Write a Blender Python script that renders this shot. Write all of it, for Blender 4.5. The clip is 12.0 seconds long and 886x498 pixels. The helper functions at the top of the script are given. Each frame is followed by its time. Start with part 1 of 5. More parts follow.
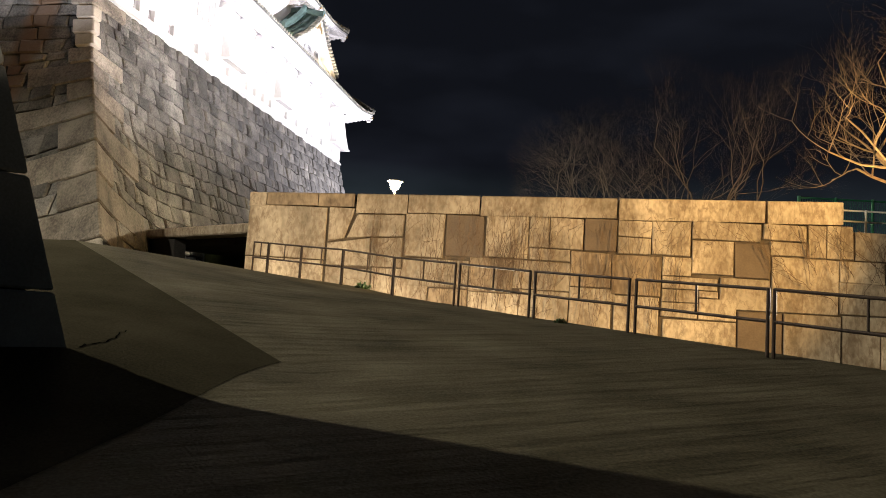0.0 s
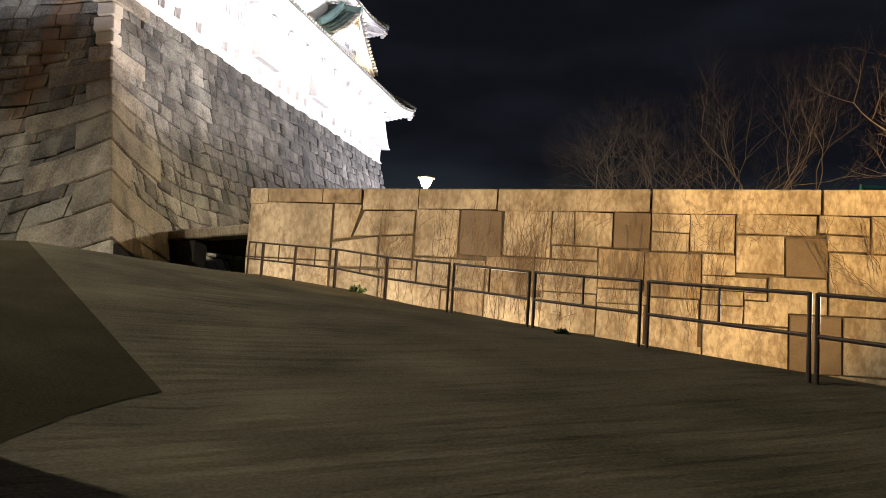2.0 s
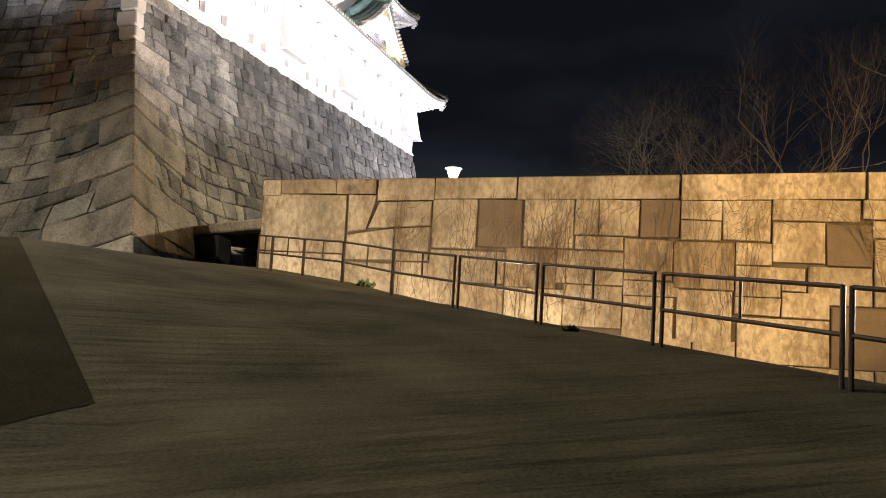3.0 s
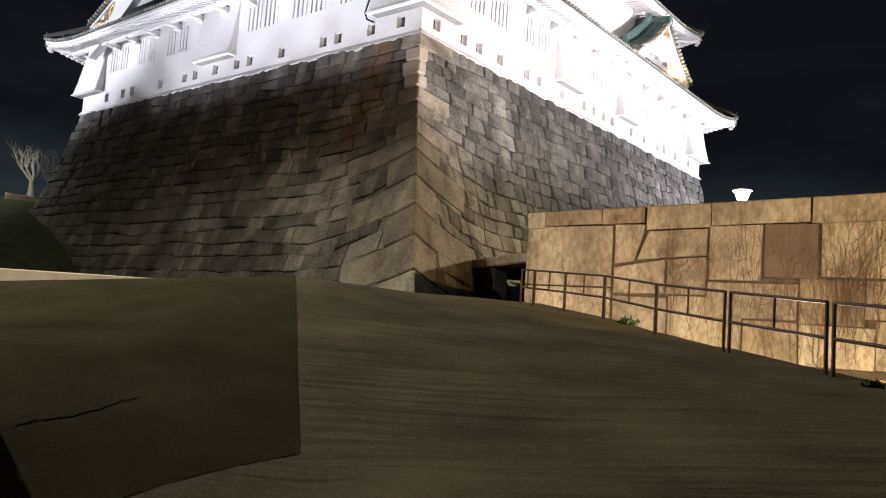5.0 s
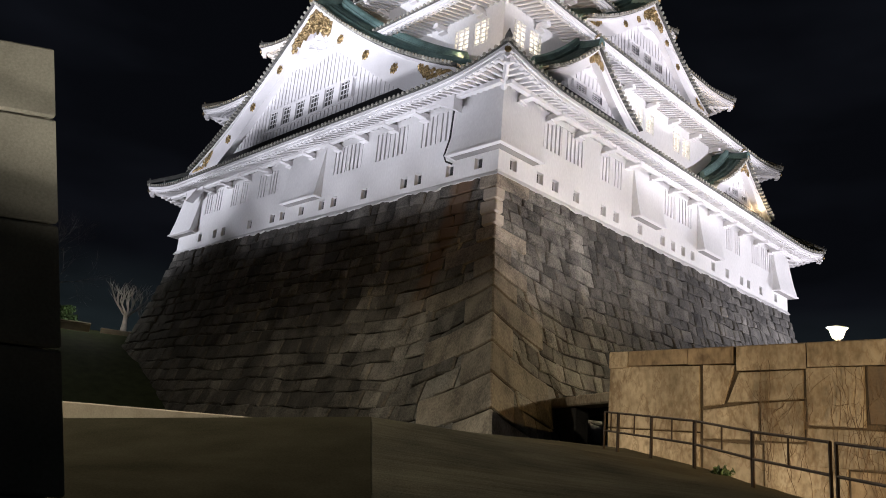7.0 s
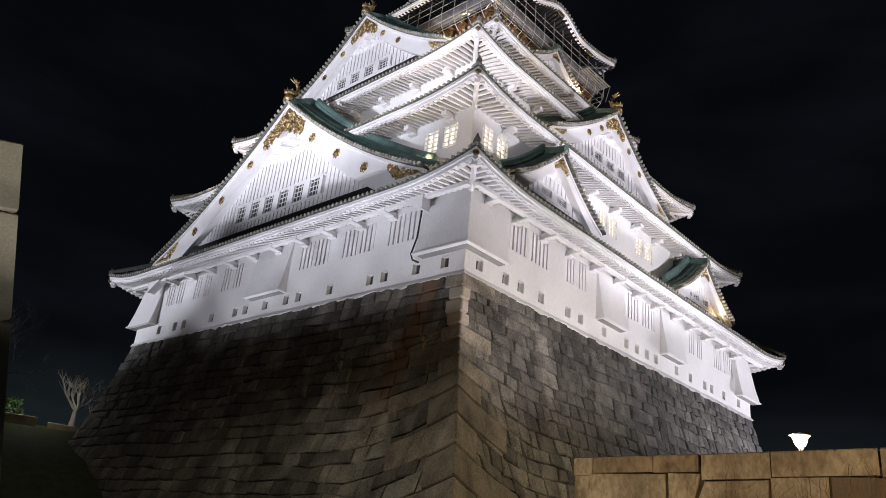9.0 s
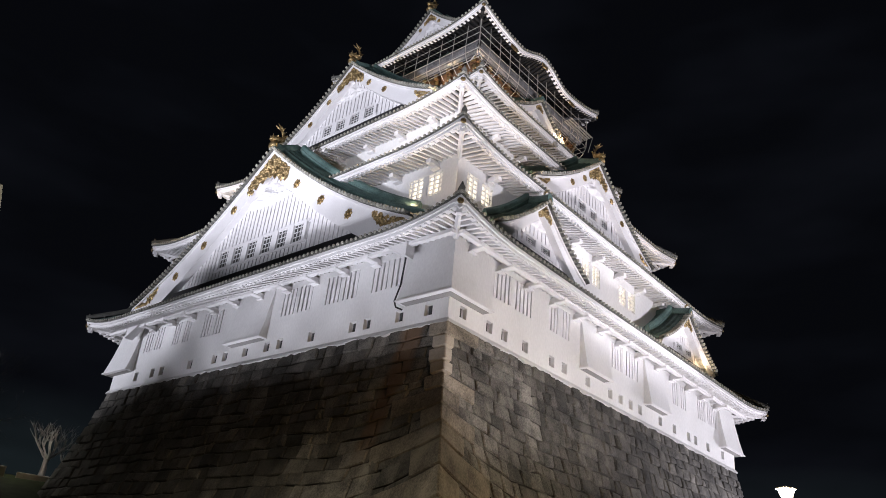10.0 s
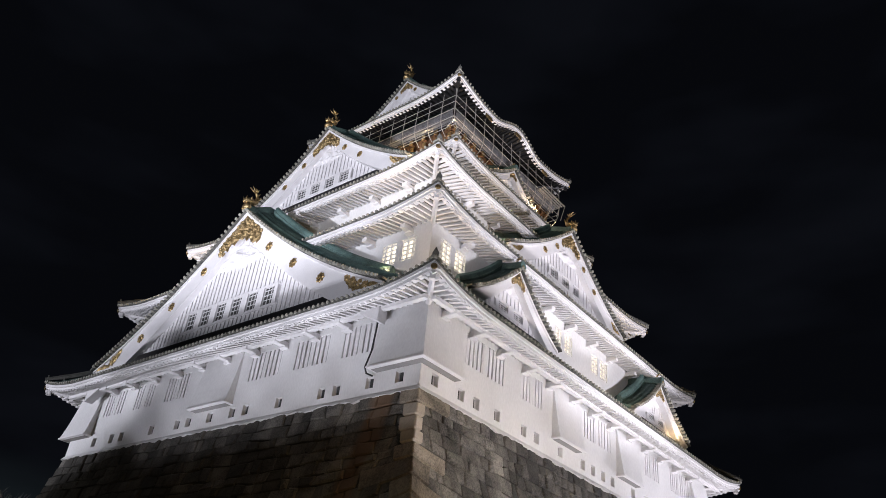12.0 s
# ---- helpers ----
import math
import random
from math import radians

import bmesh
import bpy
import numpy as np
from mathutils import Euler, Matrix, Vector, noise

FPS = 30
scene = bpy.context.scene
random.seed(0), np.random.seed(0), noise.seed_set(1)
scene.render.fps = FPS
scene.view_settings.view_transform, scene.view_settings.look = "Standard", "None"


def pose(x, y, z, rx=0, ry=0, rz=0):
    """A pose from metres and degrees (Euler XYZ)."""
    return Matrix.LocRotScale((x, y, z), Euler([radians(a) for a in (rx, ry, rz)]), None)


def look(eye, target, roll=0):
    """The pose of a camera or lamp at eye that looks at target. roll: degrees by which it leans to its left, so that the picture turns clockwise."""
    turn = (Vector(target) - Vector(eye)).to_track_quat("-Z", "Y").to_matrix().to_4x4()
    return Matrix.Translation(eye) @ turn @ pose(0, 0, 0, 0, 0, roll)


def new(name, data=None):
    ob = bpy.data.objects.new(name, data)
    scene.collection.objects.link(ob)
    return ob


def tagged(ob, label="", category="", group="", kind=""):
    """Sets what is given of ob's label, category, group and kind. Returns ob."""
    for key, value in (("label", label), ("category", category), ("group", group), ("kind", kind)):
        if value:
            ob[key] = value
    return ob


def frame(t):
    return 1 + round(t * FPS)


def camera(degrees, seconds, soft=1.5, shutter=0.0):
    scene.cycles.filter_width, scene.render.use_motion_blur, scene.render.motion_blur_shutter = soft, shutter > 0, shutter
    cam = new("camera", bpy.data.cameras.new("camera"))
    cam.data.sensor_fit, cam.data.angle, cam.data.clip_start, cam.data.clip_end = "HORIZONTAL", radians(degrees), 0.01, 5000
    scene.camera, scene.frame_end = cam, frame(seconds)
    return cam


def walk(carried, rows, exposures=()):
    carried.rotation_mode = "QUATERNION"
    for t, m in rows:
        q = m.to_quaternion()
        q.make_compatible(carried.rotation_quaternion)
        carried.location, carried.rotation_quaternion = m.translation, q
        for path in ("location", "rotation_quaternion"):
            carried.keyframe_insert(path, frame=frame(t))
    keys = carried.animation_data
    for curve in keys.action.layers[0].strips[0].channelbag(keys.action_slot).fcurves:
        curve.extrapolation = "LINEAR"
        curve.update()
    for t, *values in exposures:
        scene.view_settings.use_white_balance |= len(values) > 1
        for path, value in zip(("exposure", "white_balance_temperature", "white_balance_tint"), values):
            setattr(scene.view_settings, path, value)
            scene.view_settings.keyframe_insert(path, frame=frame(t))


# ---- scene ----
# ---------- camera ----------
cam = camera(60.16, 12.0, soft=0.85, shutter=0.2)


def aim(x, y, z, yaw, pitch, roll):
    """A camera pose from its place, heading, tilt and lean."""
    a, p = radians(yaw), radians(pitch)
    way = Vector((-math.sin(a) * math.cos(p), math.cos(a) * math.cos(p), math.sin(p)))
    eye = Vector((x, y, z))
    return look(eye, eye + 10 * way, roll)


walk(cam, [
    (0.0, aim(22.863, -30.223, -14.385, 10.69, 5.85, 3.83)),
    (0.5, aim(23.03, -29.73, -14.303, 12.48, 6.10, 3.93)),
    (1.0, aim(23.184, -29.289, -14.248, 13.43, 5.95, 4.11)),
    (1.5, aim(23.343, -28.805, -14.214, 14.01, 5.74, 3.94)),
    (2.0, aim(23.532, -28.207, -14.165, 14.81, 5.59, 3.72)),
    (2.5, aim(23.724, -27.778, -14.106, 15.94, 5.30, 3.30)),
    (2.7, aim(23.77, -27.58, -14.09, 16.4, 5.1, 3.28)),
    (4.3, aim(24.0, -26.46, -13.945, 30.65, 4.3, 3.7)),
    (4.5, aim(24.0, -26.40, -13.922, 33.19, 4.63, 3.79)),
    (5.0, aim(23.96, -26.40, -13.891, 39.26, 5.64, 4.20)),
    (5.5, aim(23.97, -26.43, -13.859, 42.53, 7.59, 4.42)),
    (6.0, aim(23.95, -26.41, -13.849, 44.54, 10.03, 4.77)),
    (6.5, aim(23.95, -26.41, -13.828, 45.58, 12.64, 5.01)),
    (7.0, aim(23.90, -26.36, -13.793, 45.94, 15.18, 5.44)),
    (7.2, aim(23.90, -26.36, -13.785, 45.85, 16.1, 5.55)),
    (8.8, aim(23.90, -26.37, -13.737, 44.25, 22.03, 6.15)),
    (9.0, aim(23.90, -26.37, -13.731, 44.02, 22.67, 6.18)),
    (9.5, aim(23.86, -26.32, -13.70, 43.58, 24.35, 6.20)),
    (10.0, aim(23.76, -26.32, -13.69, 43.03, 26.36, 6.34)),
    (10.5, aim(23.69, -26.29, -13.66, 42.66, 28.03, 6.46)),
    (11.0, aim(23.67, -26.28, -13.66, 42.14, 29.73, 6.57)),
    (11.5, aim(23.64, -26.27, -13.64, 41.63, 30.77, 6.58)),
    (12.0, aim(23.61, -26.24, -13.57, 41.28, 31.42, 6.48)),
], exposures=[(0.0, 1.38), (2.5, 1.35), (4.5, 1.22), (5.0, 1.12), (5.5, 0.78), (6.0, 0.52), (6.5, 0.32), (9.0, 0.0), (12.0, -0.05)])

# ---------- plan ----------
CX, CY = -17.0, 18.17                      # middle of the keep
BA, BB = 17.0, 18.17                       # half sizes of the stone base at its top
U = Vector((-0.7507, 0.6606, 0))           # along the railing, uphill
V = Vector((-0.6606, -0.7507, 0))          # away from the railing, across the path
O = Vector((25.05, -20.40, 0))             # foot of a railing post
WALL0, WDIR = Vector((13.45, -10.2, 0)), Vector((0.9939, 0.1105, 0))
TERRACE = -11.2

# ---------- world and lights ----------
world = bpy.data.worlds.new("night_sky")
scene.world = world
world.use_nodes = True
wn, wl = world.node_tree.nodes, world.node_tree.links
wn.clear()
w_out, w_bg = wn.new("ShaderNodeOutputWorld"), wn.new("ShaderNodeBackground")
w_co, w_sep = wn.new("ShaderNodeTexCoord"), wn.new("ShaderNodeSeparateXYZ")
w_map, w_noise, w_ramp, w_mix, w_hr = (wn.new("ShaderNodeMapping"), wn.new("ShaderNodeTexNoise"), wn.new("ShaderNodeValToRGB"),
                                       wn.new("ShaderNodeMixRGB"), wn.new("ShaderNodeValToRGB"))
w_map.inputs["Scale"].default_value = (2.2, 2.2, 6.5)
w_noise.inputs["Scale"].default_value, w_noise.inputs["Detail"].default_value = 1.7, 3.0
w_ramp.color_ramp.elements[0].position, w_ramp.color_ramp.elements[1].position = 0.44, 0.70
w_hr.color_ramp.elements[0].position, w_hr.color_ramp.elements[1].position = 0.0, 0.21
w_hr.color_ramp.elements[0].color = (0.0125, 0.0185, 0.0205, 1)
w_hr.color_ramp.elements[1].color = (0.0020, 0.0023, 0.0034, 1)
w_mul = wn.new("ShaderNodeMixRGB")
w_mul.blend_type, w_mul.inputs[0].default_value = "MULTIPLY", 1.0
w_mix.blend_type = "ADD"
w_mix.inputs[0].default_value = 0.9
wl.new(w_co.outputs["Generated"], w_sep.inputs[0])
wl.new(w_co.outputs["Generated"], w_map.inputs[0])
wl.new(w_map.outputs[0], w_noise.inputs["Vector"])
wl.new(w_noise.outputs[0], w_ramp.inputs[0])
wl.new(w_sep.outputs[2], w_hr.inputs[0])
wl.new(w_ramp.outputs[0], w_mul.inputs[1])
wl.new(w_hr.outputs[0], w_mul.inputs[2])
wl.new(w_hr.outputs[0], w_mix.inputs[1])
wl.new(w_mul.outputs[0], w_mix.inputs[2])
wl.new(w_mix.outputs[0], w_bg.inputs[0])
wl.new(w_bg.outputs[0], w_out.inputs[0])
w_bg.inputs[1].default_value = 1.0


def flood(name, eye, target, watts, angle, colour, blend=0.5, size=0.5):
    """A floodlight: a spot lamp at eye that shines at target."""
    la = bpy.data.lights.new(name, "SPOT")
    la.energy, la.spot_size, la.spot_blend, la.color, la.shadow_soft_size = watts, radians(angle), blend, colour, size
    ob = new(name, la)
    ob.matrix_world = look(eye, target)
    return ob


def bulb(name, place, watts, colour, size=0.25):
    la = bpy.data.lights.new(name, "POINT")
    la.energy, la.color, la.shadow_soft_size = watts, colour, size
    ob = new(name, la)
    ob.location = place
    return ob


COOL, WARM, AMBER = (0.945, 0.90, 1.0), (1.0, 0.82, 0.58), (1.0, 0.61, 0.22)
COLD = (0.88, 0.88, 1.0)
# floods at the foot of the keep, thrown steeply up its walls
for i in range(9):
    x = 0.5 - 4.2 * i
    flood("flood_light", (x, -13.0, -12.8), (x - 0.6, -13.0 + 7.7, -12.8 + 16.0), 4600, 49, COLD, 0.35, 0.2)
for y, watts in ((2.5, 7000), (9.5, 8000), (17.0, 10000), (24.0, 13000), (31.5, 16000)):
    flood("flood_light", (14.5, y, -10.6), (14.5 - 9.0, y + 0.5, -10.6 + 11.5), (0.70 if y < 5 else 0.52 if y < 12 else 0.36) * watts, 76, COOL, 0.6, 0.25)
flood("flood_light", (13.0, 56.0, -7.0), (0.0, 20.0, 4.0), 37000, 44, COOL, 0.6, 0.25)
# masts farther off, for the upper storeys
flood("flood_light", (50, 22, -9.5), (-6, 17, 26), 98000, 39, COOL, 0.4)
flood("flood_light", (-12, -56, -12), (-17, 4, 34), 185000, 40, COLD, 0.5)
flood("flood_light", (16, -50, -12), (-7.5, 0, 16.0), 48000, 23, COLD, 0.6)
flood("flood_light", (-52, -40, -7), (-34.5, 0, 7.5), 66000, 27, COLD, 0.6, 0.06)
# lamps standing on the roofs, under the upper eaves
ROOFWARM = (1.0, 0.71, 0.43)
for place, watts in (((0.6, 21.5, 7.4), 110), ((0.4, 31, 7.4), 70), ((-1.6, 8.0, 14.0), 200), ((-1.6, 29.0, 14.0), 240), ((-4.6, 12.5, 20.3), 170), ((-4.6, 24.0, 20.3), 170),
                     ((-1.0, 0.6, 7.6), 200), ((-6.0, 1.0, 14.0), 380), ((-28.0, 1.0, 14.0), 380), ((-7.0, 4.4, 20.2), 300), ((-4.2, 0.6, 8.1), 240)):
    bulb("roof_lamp", place, 0.95 * watts, ROOFWARM, 0.2)
for place in ((-14.0, 9.2, 25.9), (-20.5, 9.2, 25.9), (-7.5, 12.5, 25.9), (-7.5, 21.5, 25.9)):
    bulb("balcony_lamp", place, 430, (1.0, 0.70, 0.42), 0.2)
# unseen fill lights added: sunken yard before the masonry wall, terrace past its end
flood("yard_fill", (32.5, -14.8, -16.1), (17.5, -25.0, -9.2), 21000, 18.5, (1.0, 0.92, 0.76), 0.5, 0.15)
bulb("yard_fill", (32.5, -13.8, -15.2), 160, (1.0, 0.84, 0.58), 0.3)
bulb("yard_fill", (20.5, -13.8, -14.45), 290, WARM, 0.3)
bulb("yard_fill", (16.6, -12.4, -14.3), 150, WARM, 0.3)
flood("street_light", (37.5, -19.0, -7.6), (22.0, -9.3, -10.5), 7400, 52, AMBER, 0.5, 0.12)
# added out of sight on the terrace to brighten the bare trees
flood("terrace_fill", (33.0, -5.6, -10.6), (33.6, 0.0, -5.5), 3400, 100, AMBER, 0.4, 0.15)
flood("terrace_fill", (26.0, -3.5, -10.9), (26.0, 7.0, -4.5), 430, 110, WARM, 0.5, 0.15)
# unseen bulb, added to lift the hedge and small trees on the bank
bulb("bank_fill", (-41.5, -3.0, -3.6), 300, (1.0, 0.95, 0.85), 0.2)
# mast lamp up the path, behind the ashlar wall
flood("path_lamp", (3.64, -22.84, -4.6), (3.66, -22.7, -14.0), 4300, 179, (1.0, 0.90, 0.72), 0.2, 0.12)

# ---------- materials ----------


def mat(name, dark, light, rough=0.8, scale=3.0, fine=40.0, bump=0.2, metal=0.0, vary=0.0, island=0.0, streak=0.0, emit=0.0, bdist=0.02):
    """A surface with a slow and a fine variation between two colours, relief, and a shift from piece to piece."""
    m = bpy.data.materials.new(name)
    m.use_nodes = True
    n, l = m.node_tree.nodes, m.node_tree.links
    b = n["Principled BSDF"]
    co = n.new("ShaderNodeTexCoord")
    mp = n.new("ShaderNodeMapping")
    mp.inputs["Scale"].default_value = (1, 1, 1.0 - 0.85 * streak)
    l.new(co.outputs["Object"], mp.inputs[0])
    n1, n2 = n.new("ShaderNodeTexNoise"), n.new("ShaderNodeTexNoise")
    n1.inputs["Scale"].default_value, n1.inputs["Detail"].default_value = scale, 5.0
    n2.inputs["Scale"].default_value, n2.inputs["Detail"].default_value = fine, 4.0
    for k in (n1, n2):
        l.new(mp.outputs[0], k.inputs["Vector"])
    mx = n.new("ShaderNodeMath")
    mx.operation = "MULTIPLY_ADD"
    mx.inputs[1].default_value = 0.45
    l.new(n2.outputs[0], mx.inputs[0])
    md = n.new("ShaderNodeMath")
    md.operation = "MULTIPLY"
    md.inputs[1].default_value = 0.6
    l.new(n1.outputs[0], md.inputs[0])
    l.new(md.outputs[0], mx.inputs[2])
    rp = n.new("ShaderNodeValToRGB")
    rp.color_ramp.elements[0].position, rp.color_ramp.elements[1].position = 0.34, 0.70
    rp.color_ramp.elements[0].color, rp.color_ramp.elements[1].color = (*dark, 1), (*light, 1)
    l.new(mx.outputs[0], rp.inputs[0])
    colour = rp.outputs[0]
    for amount, node, out in ((vary, "ShaderNodeObjectInfo", "Random"), (island, "ShaderNodeNewGeometry", "Random Per Island")):
        if amount:
            r = n.new(node)
            mr = n.new("ShaderNodeMapRange")
            mr.inputs[3].default_value, mr.inputs[4].default_value = 1 - amount, 1 + amount
            l.new(r.outputs[out], mr.inputs[0])
            mu = n.new("ShaderNodeVectorMath")
            mu.operation = "SCALE"
            l.new(colour, mu.inputs[0])
            l.new(mr.outputs[0], mu.inputs["Scale"])
            colour = mu.outputs[0]
    l.new(colour, b.inputs["Base Color"])
    b.inputs["Roughness"].default_value, b.inputs["Metallic"].default_value = rough, metal
    if bump:
        bp = n.new("ShaderNodeBump")
        bp.inputs["Strength"].default_value, bp.inputs["Distance"].default_value = bump, bdist
        l.new(mx.outputs[0], bp.inputs["Height"])
        l.new(bp.outputs[0], b.inputs["Normal"])
    if emit:
        l.new(colour, b.inputs["Emission Color"])
        b.inputs["Emission Strength"].default_value = emit
    return m


PLASTER = mat("white_plaster", (0.66, 0.66, 0.66), (0.80, 0.80, 0.80), 0.75, 0.35, 9, 0.08, streak=0.6)
TRIM = mat("white_trim", (0.71, 0.70, 0.71), (0.83, 0.82, 0.83), 0.6, 0.8, 14, 0.06)
# darkened copy of the plaster, painting shade behind window bars and under bays
RECESS = mat("shaded_plaster", (0.22, 0.215, 0.21), (0.33, 0.32, 0.31), 0.8, 0.8, 14, 0.06)
# greyed backing, shade of slat gaps and loopholes put into its colour
PEDIMENT = mat("shaded_pediment_boards", (0.36, 0.355, 0.36), (0.47, 0.465, 0.47), 0.8, 0.8, 14, 0.06)
BROWNSTONE = mat("brown_wall_stone", (0.14, 0.10, 0.062), (0.34, 0.26, 0.17), 0.85, 1.5, 10, 0.8, vary=0.1, bdist=0.05, streak=0.6)
WOOD = mat("dark_brown_wood", (0.09, 0.045, 0.022), (0.22, 0.12, 0.06), 0.6, 2.0, 20, 0.2)
# far darker than the trim: paints the shade between the rafters
SOFFIT = mat("shaded_eave_boards", (0.075, 0.065, 0.052), (0.14, 0.12, 0.095), 0.85, 1.0, 14, 0.05)
COPPER = mat("green_copper", (0.030, 0.060, 0.056), (0.15, 0.245, 0.225), 0.6, 1.2, 12, 0.25, streak=0.0)
TILE = mat("tile_edge", (0.055, 0.057, 0.052), (0.15, 0.15, 0.135), 0.6, 2.0, 20, 0.2)
TILEEND = mat("tile_end", (0.20, 0.20, 0.17), (0.46, 0.445, 0.385), 0.6, 2.0, 20, 0.2, island=0.25)
GOLD = mat("gilded", (0.10, 0.065, 0.028), (0.66, 0.49, 0.25), 0.38, 2.5, 13, 1.0, metal=0.85, bdist=0.12)
BLACK = mat("black_lacquer", (0.008, 0.008, 0.009), (0.03, 0.03, 0.032), 0.45, 1.0, 20, 0.1)
# near-black on solid panels, painting the unlit depth of slits and gable windows
SHADE = mat("opening_shade", (0.03, 0.03, 0.03), (0.07, 0.07, 0.07), 0.9, 1.0, 12, 0.0)
LIT = mat("lit_window_paper", (0.95, 0.84, 0.60), (1.0, 0.95, 0.82), 0.9, 1.2, 8, 0.0, emit=1.3)
BASESTONE = mat("keep_stone", (0.052, 0.050, 0.045), (0.205, 0.193, 0.170), 0.88, 0.9, 11, 0.6, vary=0.45, island=0.45, bdist=0.05)
CORNERSTONE = mat("corner_stone", (0.11, 0.095, 0.076), (0.32, 0.28, 0.225), 0.88, 0.8, 10, 0.6, vary=0.42, bdist=0.05)
PALESTONE = mat("pale_stone", (0.46, 0.41, 0.34), (0.66, 0.60, 0.51), 0.85, 1.2, 12, 0.4, vary=0.08, bdist=0.03)
JOINT = mat("wall_joint", (0.065, 0.047, 0.031), (0.13, 0.10, 0.066), 0.95, 2.0, 18, 0.3)
CRACK = mat("crack_dirt", (0.002, 0.002, 0.0015), (0.006, 0.005, 0.004), 0.98, 3.0, 20, 0.0)
MORTAR = mat("joint_dark", (0.010, 0.009, 0.008), (0.032, 0.028, 0.024), 0.95, 2.0, 18, 0.3)
WALLSTONE = mat("wall_stone", (0.23, 0.178, 0.118), (0.50, 0.42, 0.31), 0.85, 1.5, 10, 1.0, vary=0.17, bdist=0.06, streak=0.5)
DARKSTONE = mat("dark_wall_stone", (0.105, 0.075, 0.05), (0.155, 0.115, 0.078), 0.85, 2.2, 22, 0.35, bdist=0.02)
NEARSTONE = mat("ashlar_stone", (0.22, 0.21, 0.18), (0.36, 0.345, 0.30), 0.88, 1.6, 45, 0.45, vary=0.08, bdist=0.012)
IRON = mat("rail_iron", (0.035, 0.024, 0.018), (0.08, 0.055, 0.04), 0.6, 5.0, 40, 0.3, metal=0.3)
BARK = mat("bark", (0.065, 0.047, 0.036), (0.15, 0.115, 0.088), 0.9, 4.0, 30, 0.4)
TANBARK = mat("tan_bark", (0.12, 0.09, 0.06), (0.30, 0.23, 0.16), 0.9, 4.0, 30, 0.4)
CREEPER = mat("dry_stem", (0.06, 0.036, 0.020), (0.17, 0.11, 0.065), 0.9, 4.0, 30, 0.3)
PALEBARK = mat("pale_bark", (0.30, 0.28, 0.26), (0.5, 0.47, 0.44), 0.9, 4.0, 30, 0.3)
LEAF = mat("leaf", (0.03, 0.06, 0.02), (0.08, 0.14, 0.04), 0.7, 3.0, 20, 0.0, island=0.4)
GRASS = mat("grass_bank", (0.018, 0.024, 0.010), (0.046, 0.058, 0.024), 0.9, 1.5, 25, 0.6, bdist=0.06)
STEEL = mat("scaffold_pipe", (0.45, 0.43, 0.40), (0.62, 0.60, 0.56), 0.4, 3.0, 20, 0.0, metal=0.6)
NET = mat("grey_sheeting", (0.10, 0.10, 0.105), (0.27, 0.27, 0.28), 0.22, 1.0, 8, 0.2)
KERB = mat("kerb_concrete", (0.22, 0.185, 0.135), (0.34, 0.295, 0.225), 0.85, 2.0, 25, 0.3)
FENCE = mat("green_fence_paint", (0.02, 0.16, 0.08), (0.05, 0.28, 0.14), 0.6, 3.0, 20, 0.1)
WHITE = mat("white_paint", (0.66, 0.66, 0.62), (0.8, 0.8, 0.76), 0.5, 3.0, 20, 0.1)
GLOW = mat("lamp_glass", (1.0, 0.84, 0.60), (1.0, 0.90, 0.70), 0.4, 1.0, 5, 0.0, emit=7.0)


def asphalt(name, dark, light, ripple):
    m = mat(name, dark, light, 0.95, 0.9, 38, 0.8, bdist=0.03)
    m.node_tree.nodes["Principled BSDF"].inputs["Specular IOR Level"].default_value = 0.12
    n, l = m.node_tree.nodes, m.node_tree.links
    co, mp, wv, bp = n.new("ShaderNodeTexCoord"), n.new("ShaderNodeMapping"), n.new("ShaderNodeTexNoise"), n.new("ShaderNodeBump")
    mp.vector_type = "TEXTURE"
    mp.inputs["Rotation"].default_value = (0, 0, radians(33))
    mp.inputs["Scale"].default_value = (2.9, 0.36, 1)
    wv.inputs["Scale"].default_value, wv.inputs["Detail"].default_value = 1.6, 3.0
    l.new(co.outputs["Object"], mp.inputs[0])
    l.new(mp.outputs[0], wv.inputs["Vector"])
    l.new(wv.outputs[0], bp.inputs["Height"])
    bp.inputs["Strength"].default_value, bp.inputs["Distance"].default_value = ripple, 0.15
    old = [k for k in n if k.bl_idname == "ShaderNodeBump" and k != bp][0]
    l.new(old.outputs[0], bp.inputs["Normal"])
    l.new(bp.outputs[0], n["Principled BSDF"].inputs["Normal"])
    return m


ASPHALT = asphalt("worn_paving", (0.053, 0.048, 0.031), (0.155, 0.139, 0.092), 0.45)


